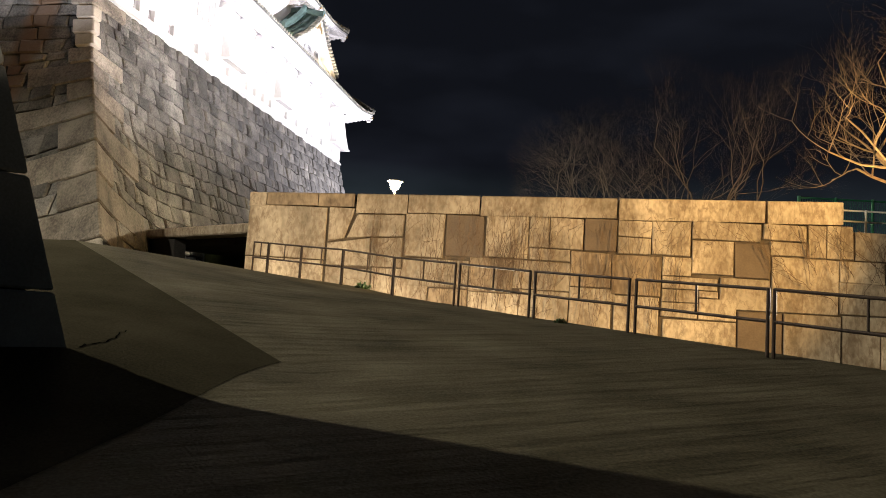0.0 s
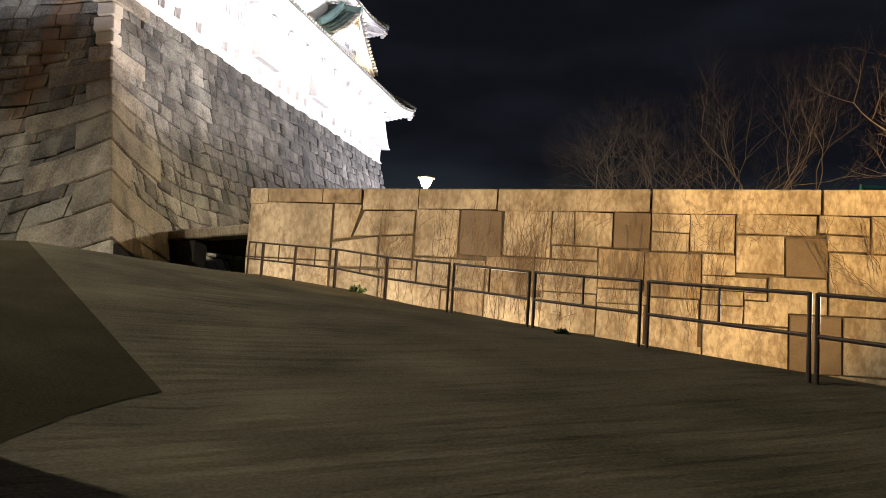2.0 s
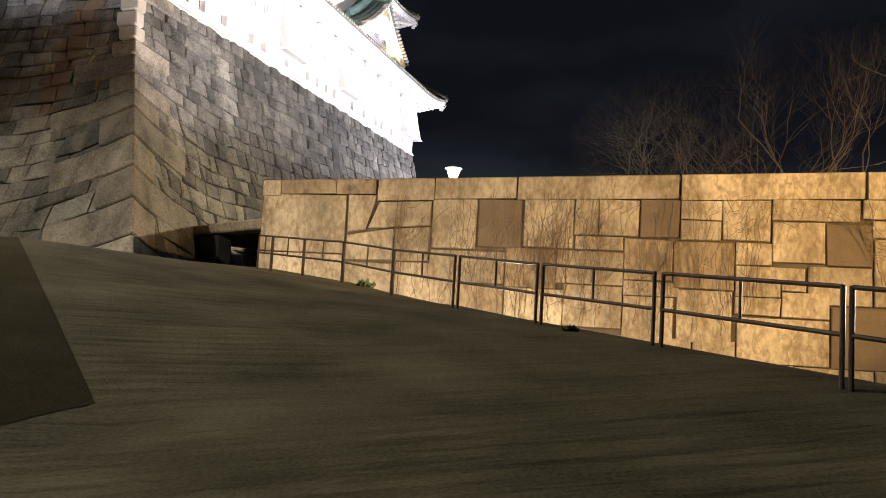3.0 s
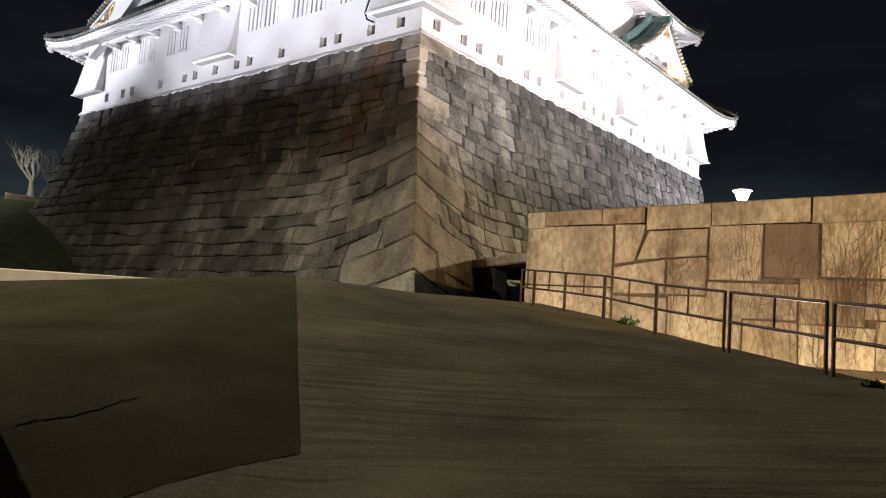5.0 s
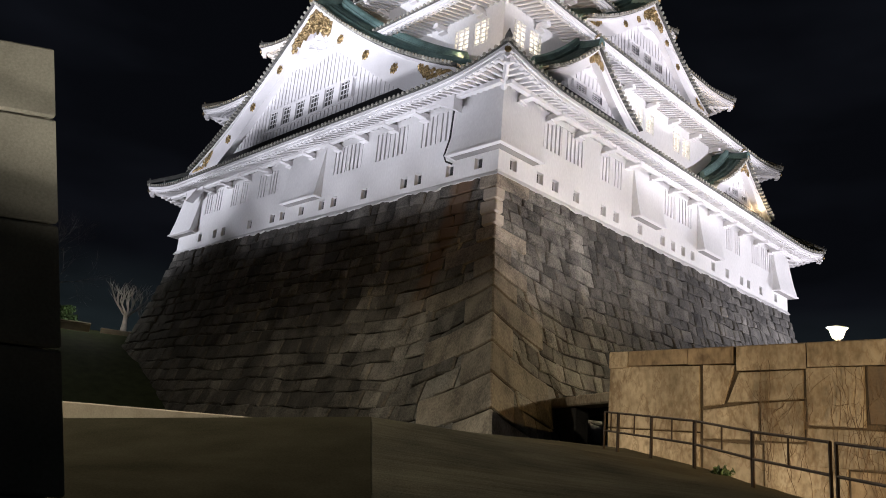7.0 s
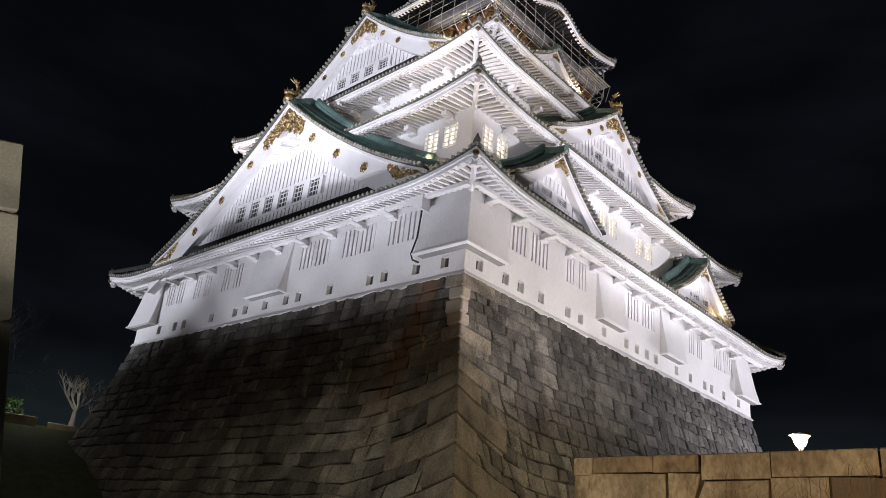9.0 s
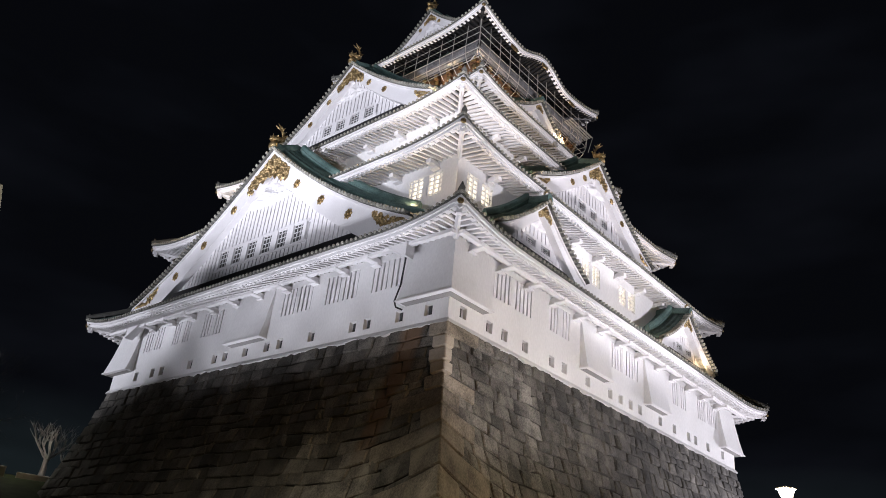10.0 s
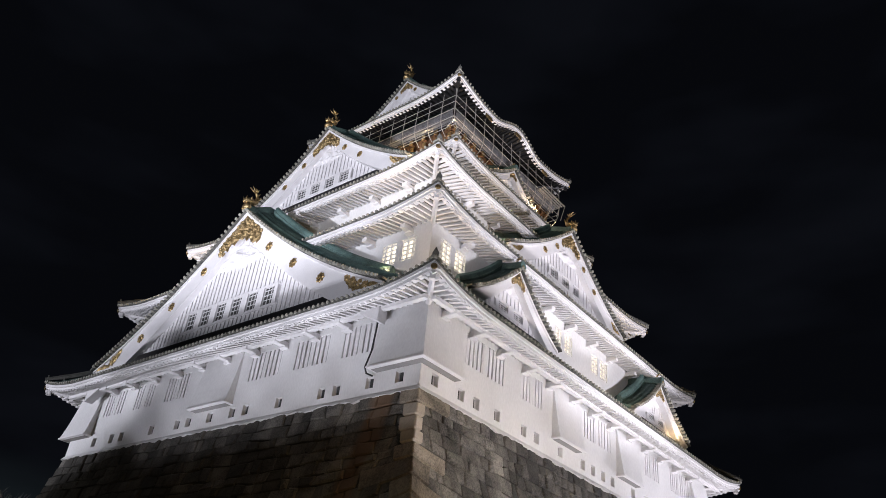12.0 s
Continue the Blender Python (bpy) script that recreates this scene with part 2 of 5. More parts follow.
def stained(m):
    """Adds a rusty run-off streak down the stones near the corner."""
    n, l = m.node_tree.nodes, m.node_tree.links
    b = n["Principled BSDF"]
    old = b.inputs["Base Color"].links[0].from_socket
    co, sp, no = n.new("ShaderNodeTexCoord"), n.new("ShaderNodeSeparateXYZ"), n.new("ShaderNodeTexNoise")
    no.inputs["Scale"].default_value = 0.8
    l.new(co.outputs["Object"], sp.inputs[0])
    l.new(co.outputs["Object"], no.inputs["Vector"])

    def math_node(op, a, c=None, d=None):
        k = n.new("ShaderNodeMath")
        k.operation = op
        for i, q in enumerate((a, c, d)):
            if q is None:
                continue
            if isinstance(q, (int, float)):
                k.inputs[i].default_value = q
            else:
                l.new(q, k.inputs[i])
        return k.outputs[0]
    x = math_node("MULTIPLY_ADD", sp.outputs[2], -0.09, sp.outputs[0])
    x = math_node("MULTIPLY_ADD", no.outputs[0], 0.7, x)
    x = math_node("ABSOLUTE", math_node("ADD", x, 1.75))
    mr = n.new("ShaderNodeMapRange")
    mr.interpolation_type = "SMOOTHSTEP"
    for i, q in ((1, 1.0), (2, 0.4), (3, 0.0), (4, 0.75)):
        mr.inputs[i].default_value = q
    l.new(x, mr.inputs[0])
    mz = n.new("ShaderNodeMapRange")
    mz.interpolation_type = "SMOOTHSTEP"
    for i, q in ((1, -8.5), (2, -4.5), (3, 0.0), (4, 1.0)):
        mz.inputs[i].default_value = q
    l.new(sp.outputs[2], mz.inputs[0])
    mix = n.new("ShaderNodeMixRGB")
    mix.inputs[2].default_value = (0.185, 0.112, 0.064, 1)
    l.new(math_node("MULTIPLY", mr.outputs[0], mz.outputs[0]), mix.inputs[0])
    l.new(old, mix.inputs[1])
    l.new(mix.outputs[0], b.inputs["Base Color"])


def weathered(m, amount):
    """Adds broad blackened run-off patches, drawn out downwards."""
    n, l = m.node_tree.nodes, m.node_tree.links
    b = n["Principled BSDF"]
    old = b.inputs["Base Color"].links[0].from_socket
    co, mp, no, mr, mu = n.new("ShaderNodeTexCoord"), n.new("ShaderNodeMapping"), n.new("ShaderNodeTexNoise"), n.new("ShaderNodeMapRange"), n.new("ShaderNodeVectorMath")
    mp.inputs["Scale"].default_value = (1, 1, 0.35)
    no.inputs["Scale"].default_value, no.inputs["Detail"].default_value = 0.28, 5.0
    for i, q in ((1, 0.40), (2, 0.60), (3, 1.0 - amount), (4, 1.12)):
        mr.inputs[i].default_value = q
    mu.operation = "SCALE"
    l.new(co.outputs["Object"], mp.inputs[0])
    l.new(mp.outputs[0], no.inputs["Vector"])
    l.new(no.outputs[0], mr.inputs[0])
    l.new(old, mu.inputs[0])
    l.new(mr.outputs[0], mu.inputs["Scale"])
    l.new(mu.outputs[0], b.inputs["Base Color"])


def veined(m, dark, scale, width):
    """Adds thin wandering stain lines to a stone."""
    n, l = m.node_tree.nodes, m.node_tree.links
    b = n["Principled BSDF"]
    old = b.inputs["Base Color"].links[0].from_socket
    co, mp, no, sb, ab, mr, mix = (n.new("ShaderNodeTexCoord"), n.new("ShaderNodeMapping"), n.new("ShaderNodeTexNoise"), n.new("ShaderNodeMath"),
                                   n.new("ShaderNodeMath"), n.new("ShaderNodeMapRange"), n.new("ShaderNodeMixRGB"))
    mp.inputs["Scale"].default_value = (1, 1, 0.45)
    no.inputs["Scale"].default_value, no.inputs["Detail"].default_value, no.inputs["Roughness"].default_value = scale, 4.0, 0.6
    sb.operation, ab.operation = "SUBTRACT", "ABSOLUTE"
    sb.inputs[1].default_value = 0.5
    for i, q in ((1, 0.0), (2, width), (3, 0.45), (4, 0.0)):
        mr.inputs[i].default_value = q
    mix.inputs[2].default_value = (*dark, 1)
    l.new(co.outputs["Object"], mp.inputs[0])
    l.new(mp.outputs[0], no.inputs["Vector"])
    l.new(no.outputs[0], sb.inputs[0])
    l.new(sb.outputs[0], ab.inputs[0])
    l.new(ab.outputs[0], mr.inputs[0])
    l.new(mr.outputs[0], mix.inputs[0])
    l.new(old, mix.inputs[1])
    l.new(mix.outputs[0], b.inputs["Base Color"])


weathered(BASESTONE, 0.36)
weathered(CORNERSTONE, 0.3)
weathered(WALLSTONE, 0.32)
stained(BASESTONE)
veined(WALLSTONE, (0.13, 0.08, 0.045), 1.1, 0.026)
veined(WALLSTONE, (0.16, 0.105, 0.06), 3.2, 0.03)
veined(BROWNSTONE, (0.07, 0.045, 0.03), 1.3, 0.03)
# smoother than the path, and darkened to paint the shade beyond the fold
PATCH = asphalt("shaded_smooth_paving", (0.032, 0.029, 0.019), (0.070, 0.063, 0.042), 0.12)
for m, level in ((PATCH, 0.0), (ASPHALT, 0.06), (GRASS, 0.05), (CRACK, 0.0)):
    m.node_tree.nodes["Principled BSDF"].inputs["Specular IOR Level"].default_value = level
for m in (WALLSTONE, BASESTONE, BROWNSTONE, CORNERSTONE):
    for k in m.node_tree.nodes:
        if k.bl_idname == "ShaderNodeValToRGB":
            k.color_ramp.elements[0].position, k.color_ramp.elements[1].position = 0.39, 0.64

# ---------- mesh tools ----------


class Mesh:
    """Collects points and faces of one mesh."""

    def __init__(self):
        self.v, self.f = [], []

    def add(self, pts, faces, m=None):
        k = len(self.v)
        self.v += [tuple(m @ Vector(p)) if m is not None else tuple(p) for p in pts]
        self.f += [tuple(i + k for i in q) for q in faces]

    def box(self, x0, x1, y0, y1, z0, z1, m=None, ch=0.0):
        """A box, its edges cut by ch."""
        if not ch:
            p = [(x, y, z) for z in (z0, z1) for y in (y0, y1) for x in (x0, x1)]
            self.add(p, [(0, 2, 3, 1), (4, 5, 7, 6), (0, 1, 5, 4), (2, 6, 7, 3), (0, 4, 6, 2), (1, 3, 7, 5)], m)
            return
        lo, hi, p, idx = (x0, y0, z0), (x1, y1, z1), [], {}
        for a in range(3):
            for c in [(i, j, k) for i in (0, 1) for j in (0, 1) for k in (0, 1)]:
                q = [(hi[t] if c[t] else lo[t]) + (0 if t == a else (-ch if c[t] else ch)) for t in range(3)]
                idx[(a, c)] = len(p)
                p.append(q)
        f = []
        for a in range(3):
            b, d = (a + 1) % 3, (a + 2) % 3
            for s in (0, 1):
                ring = []
                for i, j in ((0, 0), (1, 0), (1, 1), (0, 1)):
                    c = [0, 0, 0]
                    c[a], c[b], c[d] = s, i, j
                    ring.append(idx[(a, tuple(c))])
                f.append(ring if s else ring[::-1])
            for i, j in ((0, 0), (0, 1), (1, 0), (1, 1)):
                c0, c1 = [0, 0, 0], [0, 0, 0]
                c0[a], c1[a] = 0, 1
                c0[b] = c1[b] = i
                c0[d] = c1[d] = j
                c0, c1 = tuple(c0), tuple(c1)
                f.append([idx[(b, c0)], idx[(d, c0)], idx[(d, c1)], idx[(b, c1)]])
        for c in [(i, j, k) for i in (0, 1) for j in (0, 1) for k in (0, 1)]:
            f.append([idx[(a, c)] for a in range(3)])
        self.add(p, f, m)

    def strip(self, rings, closed=True, caps=True, m=None):
        """Skin over rings of equally many points."""
        n, p, f = len(rings[0]), [q for r in rings for q in r], []
        for i in range(len(rings) - 1):
            for j in range(n if closed else n - 1):
                a, b = i * n + j, i * n + (j + 1) % n
                f.append((a, b, b + n, a + n))
        if caps and closed:
            f.append(tuple(range(n))[::-1])
            f.append(tuple((len(rings) - 1) * n + j for j in range(n)))
        self.add(p, f, m)

    def tube(self, pts, radii, sides=6, m=None):
        rings = []
        pts = [Vector(p) for p in pts]
        for i, p in enumerate(pts):
            d = (pts[min(i + 1, len(pts) - 1)] - pts[max(i - 1, 0)]).normalized()
            a = d.cross(Vector((0, 0, 1)) if abs(d.z) < 0.9 else Vector((1, 0, 0))).normalized()
            b = d.cross(a)
            r = radii[i] if isinstance(radii, (list, tuple)) else radii
            rings.append([p + r * (math.cos(2 * math.pi * j / sides) * a + math.sin(2 * math.pi * j / sides) * b) for j in range(sides)])
        self.strip(rings, m=m)

    def lathe(self, prof, sides=16, m=None):
        self.strip([[(r * math.cos(2 * math.pi * j / sides), r * math.sin(2 * math.pi * j / sides), z) for j in range(sides)] for r, z in prof], m=m)

    def prism(self, outline, y0, y1, m=None):
        """An outline in x, z pushed from y0 to y1."""
        self.strip([[(x, y0, z) for x, z in outline], [(x, y1, z) for x, z in outline]], m=m)

    def ball(self, c, r, m=None, sx=1, sy=1, sz=1, n=8):
        rings = []
        for i in range(1, n // 2 + 2):
            t = math.pi * i / (n // 2 + 2)
            rings.append([(c[0] + sx * r * math.sin(t) * math.cos(2 * math.pi * j / n), c[1] + sy * r * math.sin(t) * math.sin(2 * math.pi * j / n),
                           c[2] + sz * r * math.cos(t)) for j in range(n)])
        self.strip(rings, m=m)

    def data(self, name, material, smooth=False):
        me = bpy.data.meshes.new(name)
        me.from_pydata(self.v, [], self.f)
        bm = bmesh.new()
        bm.from_mesh(me)
        bmesh.ops.recalc_face_normals(bm, faces=bm.faces)
        bm.to_mesh(me)
        bm.free()
        me.materials.append(material)
        if smooth:
            me.polygons.foreach_set("use_smooth", [True] * len(me.polygons))
        return me


def part(name, mesh, material, parent=None, label="", smooth=False, stuff=False):
    """Links a mesh as one object under a thing or a part."""
    ob = new(name, mesh.data(name, material, smooth) if isinstance(mesh, Mesh) else mesh)
    if parent is not None:
        ob.parent = parent
    if label:
        ob["label"] = label
    if stuff:
        ob["kind"] = "stuff"
    return ob


def empty(name, label, category, group="", place=(0, 0, 0)):
    e = new(name)
    e.empty_display_size = 0.3
    e.location = place
    return tagged(e, label, category, group)


def lerp(a, b, s):
    return a + (b - a) * s


# ---------- ground ----------


def rail_z(u):
    return float(np.interp(u, [-60, -30, -10, 0, 4.4, 8.2, 10.1, 15, 25, 40], [-18, -17, -15.25, -14.45, -14.13, -13.80, -13.58, -13.2, -13.12, -13.1]))


def path_z(u):
    return float(np.interp(u, [-60, -30, -10, -4, -1, 2.3, 6, 10.3, 16, 40], [-20, -18, -16.1, -15.5, -15.15, -14.85, -14.1, -13.24, -13.12, -13.1]))


def fold(u):
    """Where the fold in the path runs, across it."""
    return 5.21 + 0.042 * min(10.0, max(-4.0, u - 2.28))


def ground_z(u, v):
    """Height of the ground; the path climbs along u, with a fold along its far side."""
    v += 5.4 - fold(u)
    if v < -0.60 and u < 15.3:
        return -17.4 if v < -0.68 else rail_z(u) - 0.03
    a, b = rail_z(u), path_z(u)
    if v <= 5.4:
        s = max(0.0, v) / 5.4
        return lerp(a, b, s)
    out = v - 5.4
    tail = lerp(a, b, 1 + min(out, 6) / 5.4)
    t = min(1.0, max(0.0, (u - 3) / 5))
    side = b + lerp(0.02, -0.10, t * t * (3 - 2 * t)) * min(out, 6)
    k = min(1.0, max(0.0, (u - 0.8) / 1.6))
    k = k * k * (3 - 2 * k)
    return lerp(min(tail, b), side, k)


def ground():
    us = sorted(set([-900, -500, -250, -120, -70, -50, -38] + [round(-30 + 0.25 * i, 2) for i in range(240)] + [32, 40, 60, 90, 150, 300, 500, 900]))
    vs = sorted(set([-900, -400, -150, -60, -30, -15, -6, -2, -0.70, -0.68, -0.60, -0.3, 0, 5.4] + [round(0.45 * i, 2) for i in range(1, 60)]
                    + [30, 36, 45, 60, 90, 150, 300, 500, 900]))
    m = Mesh()
    pts = []
    for v in vs:
        for u in us:
            v2 = v + (fold(u) - 5.4) * max(0.0, 1 - abs(v - 5.4) / 2)
            z = ground_z(u, v2)
            n = 0.03 * noise.noise(Vector((u * 0.5, v * 0.5, 3))) if -0.3 < v < 5 and abs(u) < 40 else 0
            p = O + U * u + V * v2
            pts.append((p.x, p.y, z + n))
    w = len(us)
    m.add(pts, [(j * w + i, j * w + i + 1, (j + 1) * w + i + 1, (j + 1) * w + i) for j in range(len(vs) - 1) for i in range(w - 1)])
    ob = part("ground", m, ASPHALT, smooth=False)
    me = ob.data
    me.polygons.foreach_set("use_smooth", [True] * len(me.polygons))
    me.set_sharp_from_angle(angle=radians(4))
    tagged(ob, "dark worn paving of a sloping castle path", "ground", kind="structure")


ground()

# ---------- stone base of the keep ----------


def flare(z):
    """How far the base stands out below its top."""
    d = max(0.0, -z)
    return 0.19 * d + 0.0085 * d * d


def kick(g, z):
    """How much farther the foot swings out towards the corner, g metres from it."""
    return 1.5 * math.exp(-g / 2.4) * (max(0.0, -z) / 12) ** 1.6


def lift(g, z):
    """How much the courses rise towards the corner."""
    return 1.4 * max(0.0, 1 - g / 6.5) ** 1.5 * min(1.0, max(0.0, -z - 1.0) / 7.5) ** 1.2


def side_m(k):
    """Frame of the keep's side k: x along it, -y outwards. 0 is the front, 1 the flank."""
    return Matrix.Translation((CX, CY, 0)) @ Matrix.Rotation(radians(90 * k), 4, "Z")


def half(k, a, b):
    """Half length along side k, and its distance from the middle."""
    return (a, b) if k % 2 == 0 else (b, a)


def stone_mesh(quad, place, proud, back, rng, inset=0.062):
    """One stone: a quad of (x, z) laid on the battered face, with a cut edge and a rough front."""
    m = Mesh()
    c = (sum(q[0] for q in quad) / 4, sum(q[1] for q in quad) / 4)

    def shrink(d):
        out = []
        for x, z in quad:
            lx, lz = abs(x - c[0]) or 1, abs(z - c[1]) or 1
            out.append((c[0] + (x - c[0]) * max(0.3, 1 - d / lx), c[1] + (z - c[1]) * max(0.3, 1 - d / lz)))
        return out
    r0 = [place(x, z, -back) for x, z in shrink(0.015)]
    r1 = [place(x, z, proud * 0.35) for x, z in shrink(0.022)]
    r2 = [place(x, z, proud + rng.uniform(-0.03, 0.03)) for x, z in shrink(inset + 0.02)]
    m.strip([r0, r1, r2], caps=False)
    k = len(m.v)
    mid = place(c[0] + rng.uniform(-0.1, 0.1), c[1] + rng.uniform(-0.08, 0.08), proud + rng.uniform(0.0, 0.05))
    m.add([mid], [])
    a = k - 4
    m.f += [(a, a + 1, k), (a + 1, a + 2, k), (a + 2, a + 3, k), (a + 3, a, k)]
    return m


def stone_base():
    base = empty("stone_base", "tall battered base of dark rough-fitted stones under the keep", "stone base", place=(0, 0, 0))
    core = Mesh()
    rings = []
    for i in range(15):
        z = -14.0 * i / 14
        s = flare(z) - 0.10
        rings.append([(CX + sx * (BA + s), CY + sy * (BB + s), z - 0.02) for sx, sy in ((-1, -1), (1, -1), (1, 1), (-1, 1))])
    core.strip(rings)
    part("core", core, MORTAR, base, "dark joints behind the stones")
    rng = random.Random(4)
    # interlocking long stones up the corner
    quoins, z, i = [], 0.0, 0
    while z > -15.3:
        pale = 1 <= i <= 3
        z1 = max(z - (rng.uniform(0.8, 0.95) if pale or i == 0 else rng.uniform(0.95, 1.2) if z > -7 else rng.uniform(1.2, 1.45)), -15.9)
        big = 1.0 if z > -6 else 1.35
        la, lb = (rng.uniform(2.4, 3.2) * big, rng.uniform(1.0, 1.3) * big) if i % 2 else (rng.uniform(1.1, 1.5) * big, rng.uniform(2.2, 3.0) * big)
        if pale:
            la, lb = (0.85, 0.6) if i % 2 else (1.0, 0.5)
        quoins.append((z, z1, la, lb))
        m, rings = Mesh(), []
        for zz, ins in ((z - 0.02, 0.12), (z - 0.10, 0), (z1 + 0.10, 0), (z1 + 0.02, 0.12)):
            pr = (0.20 if pale else 0.15) - ins
            f = flare(zz) + pr
            ring = []
            for g in (la - ins, la * .66, la * .33, .06):
                ring.append((CX + BA + f - g + kick(g, zz), CY - BB - f - kick(g, zz), zz + lift(g, zz)))
            for g in (.06, lb * .33, lb * .66, lb - ins):
                ring.append((CX + BA + f + kick(g, zz), CY - BB - f + g - kick(g, zz), zz + lift(g, zz)))
            a, b = ring[0], ring[-1]
            rings.append([(a[0], a[1] + .7, a[2])] + ring + [(b[0] - .7, b[1], b[2])])
        m.strip(rings)
        part("corner_stone", m, PALESTONE if pale else CORNERSTONE, base, "pale renewed corner stone" if pale else "")
        z, i = z1, i + 1
    single = []
    rest = Mesh()
    for k in (0, 1):
        h, dist = half(k, BA, BB)
        mt = side_m(k)

        def place(x, z, o, dist=dist, mt=mt, h=h, k=k):
            g = max(0.0, h + flare(z) - (x if k == 0 else -x))
            e = kick(g, z)
            return tuple(mt @ Vector((x + (e if k == 0 else -e), -(dist + flare(z) + e + o), z + lift(g, z))))
        bounds, z = [0.0], 0.0
        while z > -15.3:
            z -= rng.uniform(0.62, 0.92) * (0.92 if z > -7 else 1.0)
            bounds.append(z)

        def zb(j, x, k=k):
            return bounds[j] + (0.20 * noise.noise(Vector((x * 0.22, j * 1.7, k * 9.0))) + 0.13 * noise.noise(Vector((x * 1.1, j * 2.1, k * 5.0))) if j else 0)
        for j in range(len(bounds) - 1):
            zc = (bounds[j] + bounds[j + 1]) / 2
            end = h + flare(zc)
            room = min([q[2 + k] for q in quoins if q[1] < bounds[j] and bounds[j + 1] < q[0]] or [quoins[-1][2 + k]]) - .22
            x = -end + rng.uniform(-0.3, 0)
            lean0 = 0.0
            while x < end - 0.4:
                w = rng.choice((0.55, 0.7, 0.85, 1.0, 1.15, 1.4)) * rng.uniform(0.85, 1.15) * (1.08 if k == 0 else 0.92)
                x1 = min(x + w, end)
                if end - x1 < 0.4:
                    x1 = end
                lean1 = rng.uniform(-0.07, 0.07)
                quad = [(x + lean0, zb(j, x)), (x1 + lean1, zb(j, x1)), (x1 - lean1, zb(j + 1, x1)), (x - lean0, zb(j + 1, x))]
                quad = [(a + rng.uniform(-0.03, 0.03), b + rng.uniform(-0.05, 0.05) * (j > 0)) for a, b in quad]
                gap = (end - x1) if k == 0 else (x + end)
                if gap < room:
                    quad = [(min(a, end - room), b) if k == 0 else (max(a, room - end), b) for a, b in quad]
                if gap + x1 - x > room + .12:
                    st = stone_mesh(quad, place, rng.uniform(0.02, 0.13) if gap > room else 0.04, 0.2, rng, rng.uniform(0.05, 0.09))
                    single.append((gap * 0.7 + abs(zc + 7) * 0.35, st))
                x, lean0 = x1, lean1
    single.sort(key=lambda q: q[0])
    for i, (_, st) in enumerate(single):
        if i < 295:
            part("stone", st, BASESTONE, base)
        else:
            rest.add(st.v, st.f)
    part("stonework", rest, BASESTONE, base, stuff=True)
    return base


# ---------- the keep ----------
keep = empty("castle_keep", "floodlit white castle keep with green tiered roofs and gilded gables", "castle", place=(0, 0, 0))
# eave half sizes, eave height, lift of the corners, wall below, wall above, height where the roof meets the wall above
TIERS = [(19.2, 20.52, 4.72, 0.75, (17.0, 18.17), (14.5, 15.85), 8.2),
         (16.76, 18.27, 11.95, 0.65, (14.5, 15.85), (11.6, 13.1), 15.2),
         (13.87, 15.56, 18.1, 0.65, (11.6, 13.1), (8.7, 8.3), 21.9),
         (11.0, 10.58, 23.6, 0.55, (8.7, 8.3), (6.9, 6.7), 26.4)]
TOP = (9.3, 9.17, 31.95, 1.0, (6.9, 6.7))


def eave_z(x, h, zm, lift, bump=0.0):
    d = max(0.0, (abs(x) - (h - 5.5)) / 5.5)
    z = zm + lift * d ** 2
    if bump and abs(x) < 3.6:
        z += bump * (0.5 + 0.5 * math.cos(math.pi * x / 3.6)) ** 0.9
    return z


def wall_sheet(mt, h, dist, z0, z1, holes, depth=0.28):
    """A wall with openings cut through it, in a side's frame."""
    m = Mesh()
    xs = sorted({-h, h, *[q for a in holes for q in a[:2]]})
    zs = sorted({z0, z1, *[q for a in holes for q in a[2:]]})
    for i in range(len(xs) - 1):
        for j in range(len(zs) - 1):
            x, z = (xs[i] + xs[i + 1]) / 2, (zs[j] + zs[j + 1]) / 2
            if any(a < x < b and c < z < d for a, b, c, d in holes):
                continue
            a, b, c, d = xs[i], xs[i + 1], zs[j], zs[j + 1]
            m.add([(a, -dist, c), (b, -dist, c), (b, -dist, d), (a, -dist, d)], [(0, 1, 2, 3)], mt)
            m.add([(a, -dist + depth, c), (b, -dist + depth, c), (b, -dist + depth, d), (a, -dist + depth, d)], [(3, 2, 1, 0)], mt)
    for a, b, c, d in holes:
        o, n = -dist, -dist + depth
        m.add([(a, o, c), (b, o, c), (b, o, d), (a, o, d), (a, n, c), (b, n, c), (b, n, d), (a, n, d)],
              [(0, 4, 5, 1), (1, 5, 6, 2), (2, 6, 7, 3), (3, 7, 4, 0)], mt)
    me = bpy.data.meshes.new("wall")
    me.from_pydata(m.v, [], m.f)
    me.materials.append(PLASTER)
    return part("wall", me, None, keep)


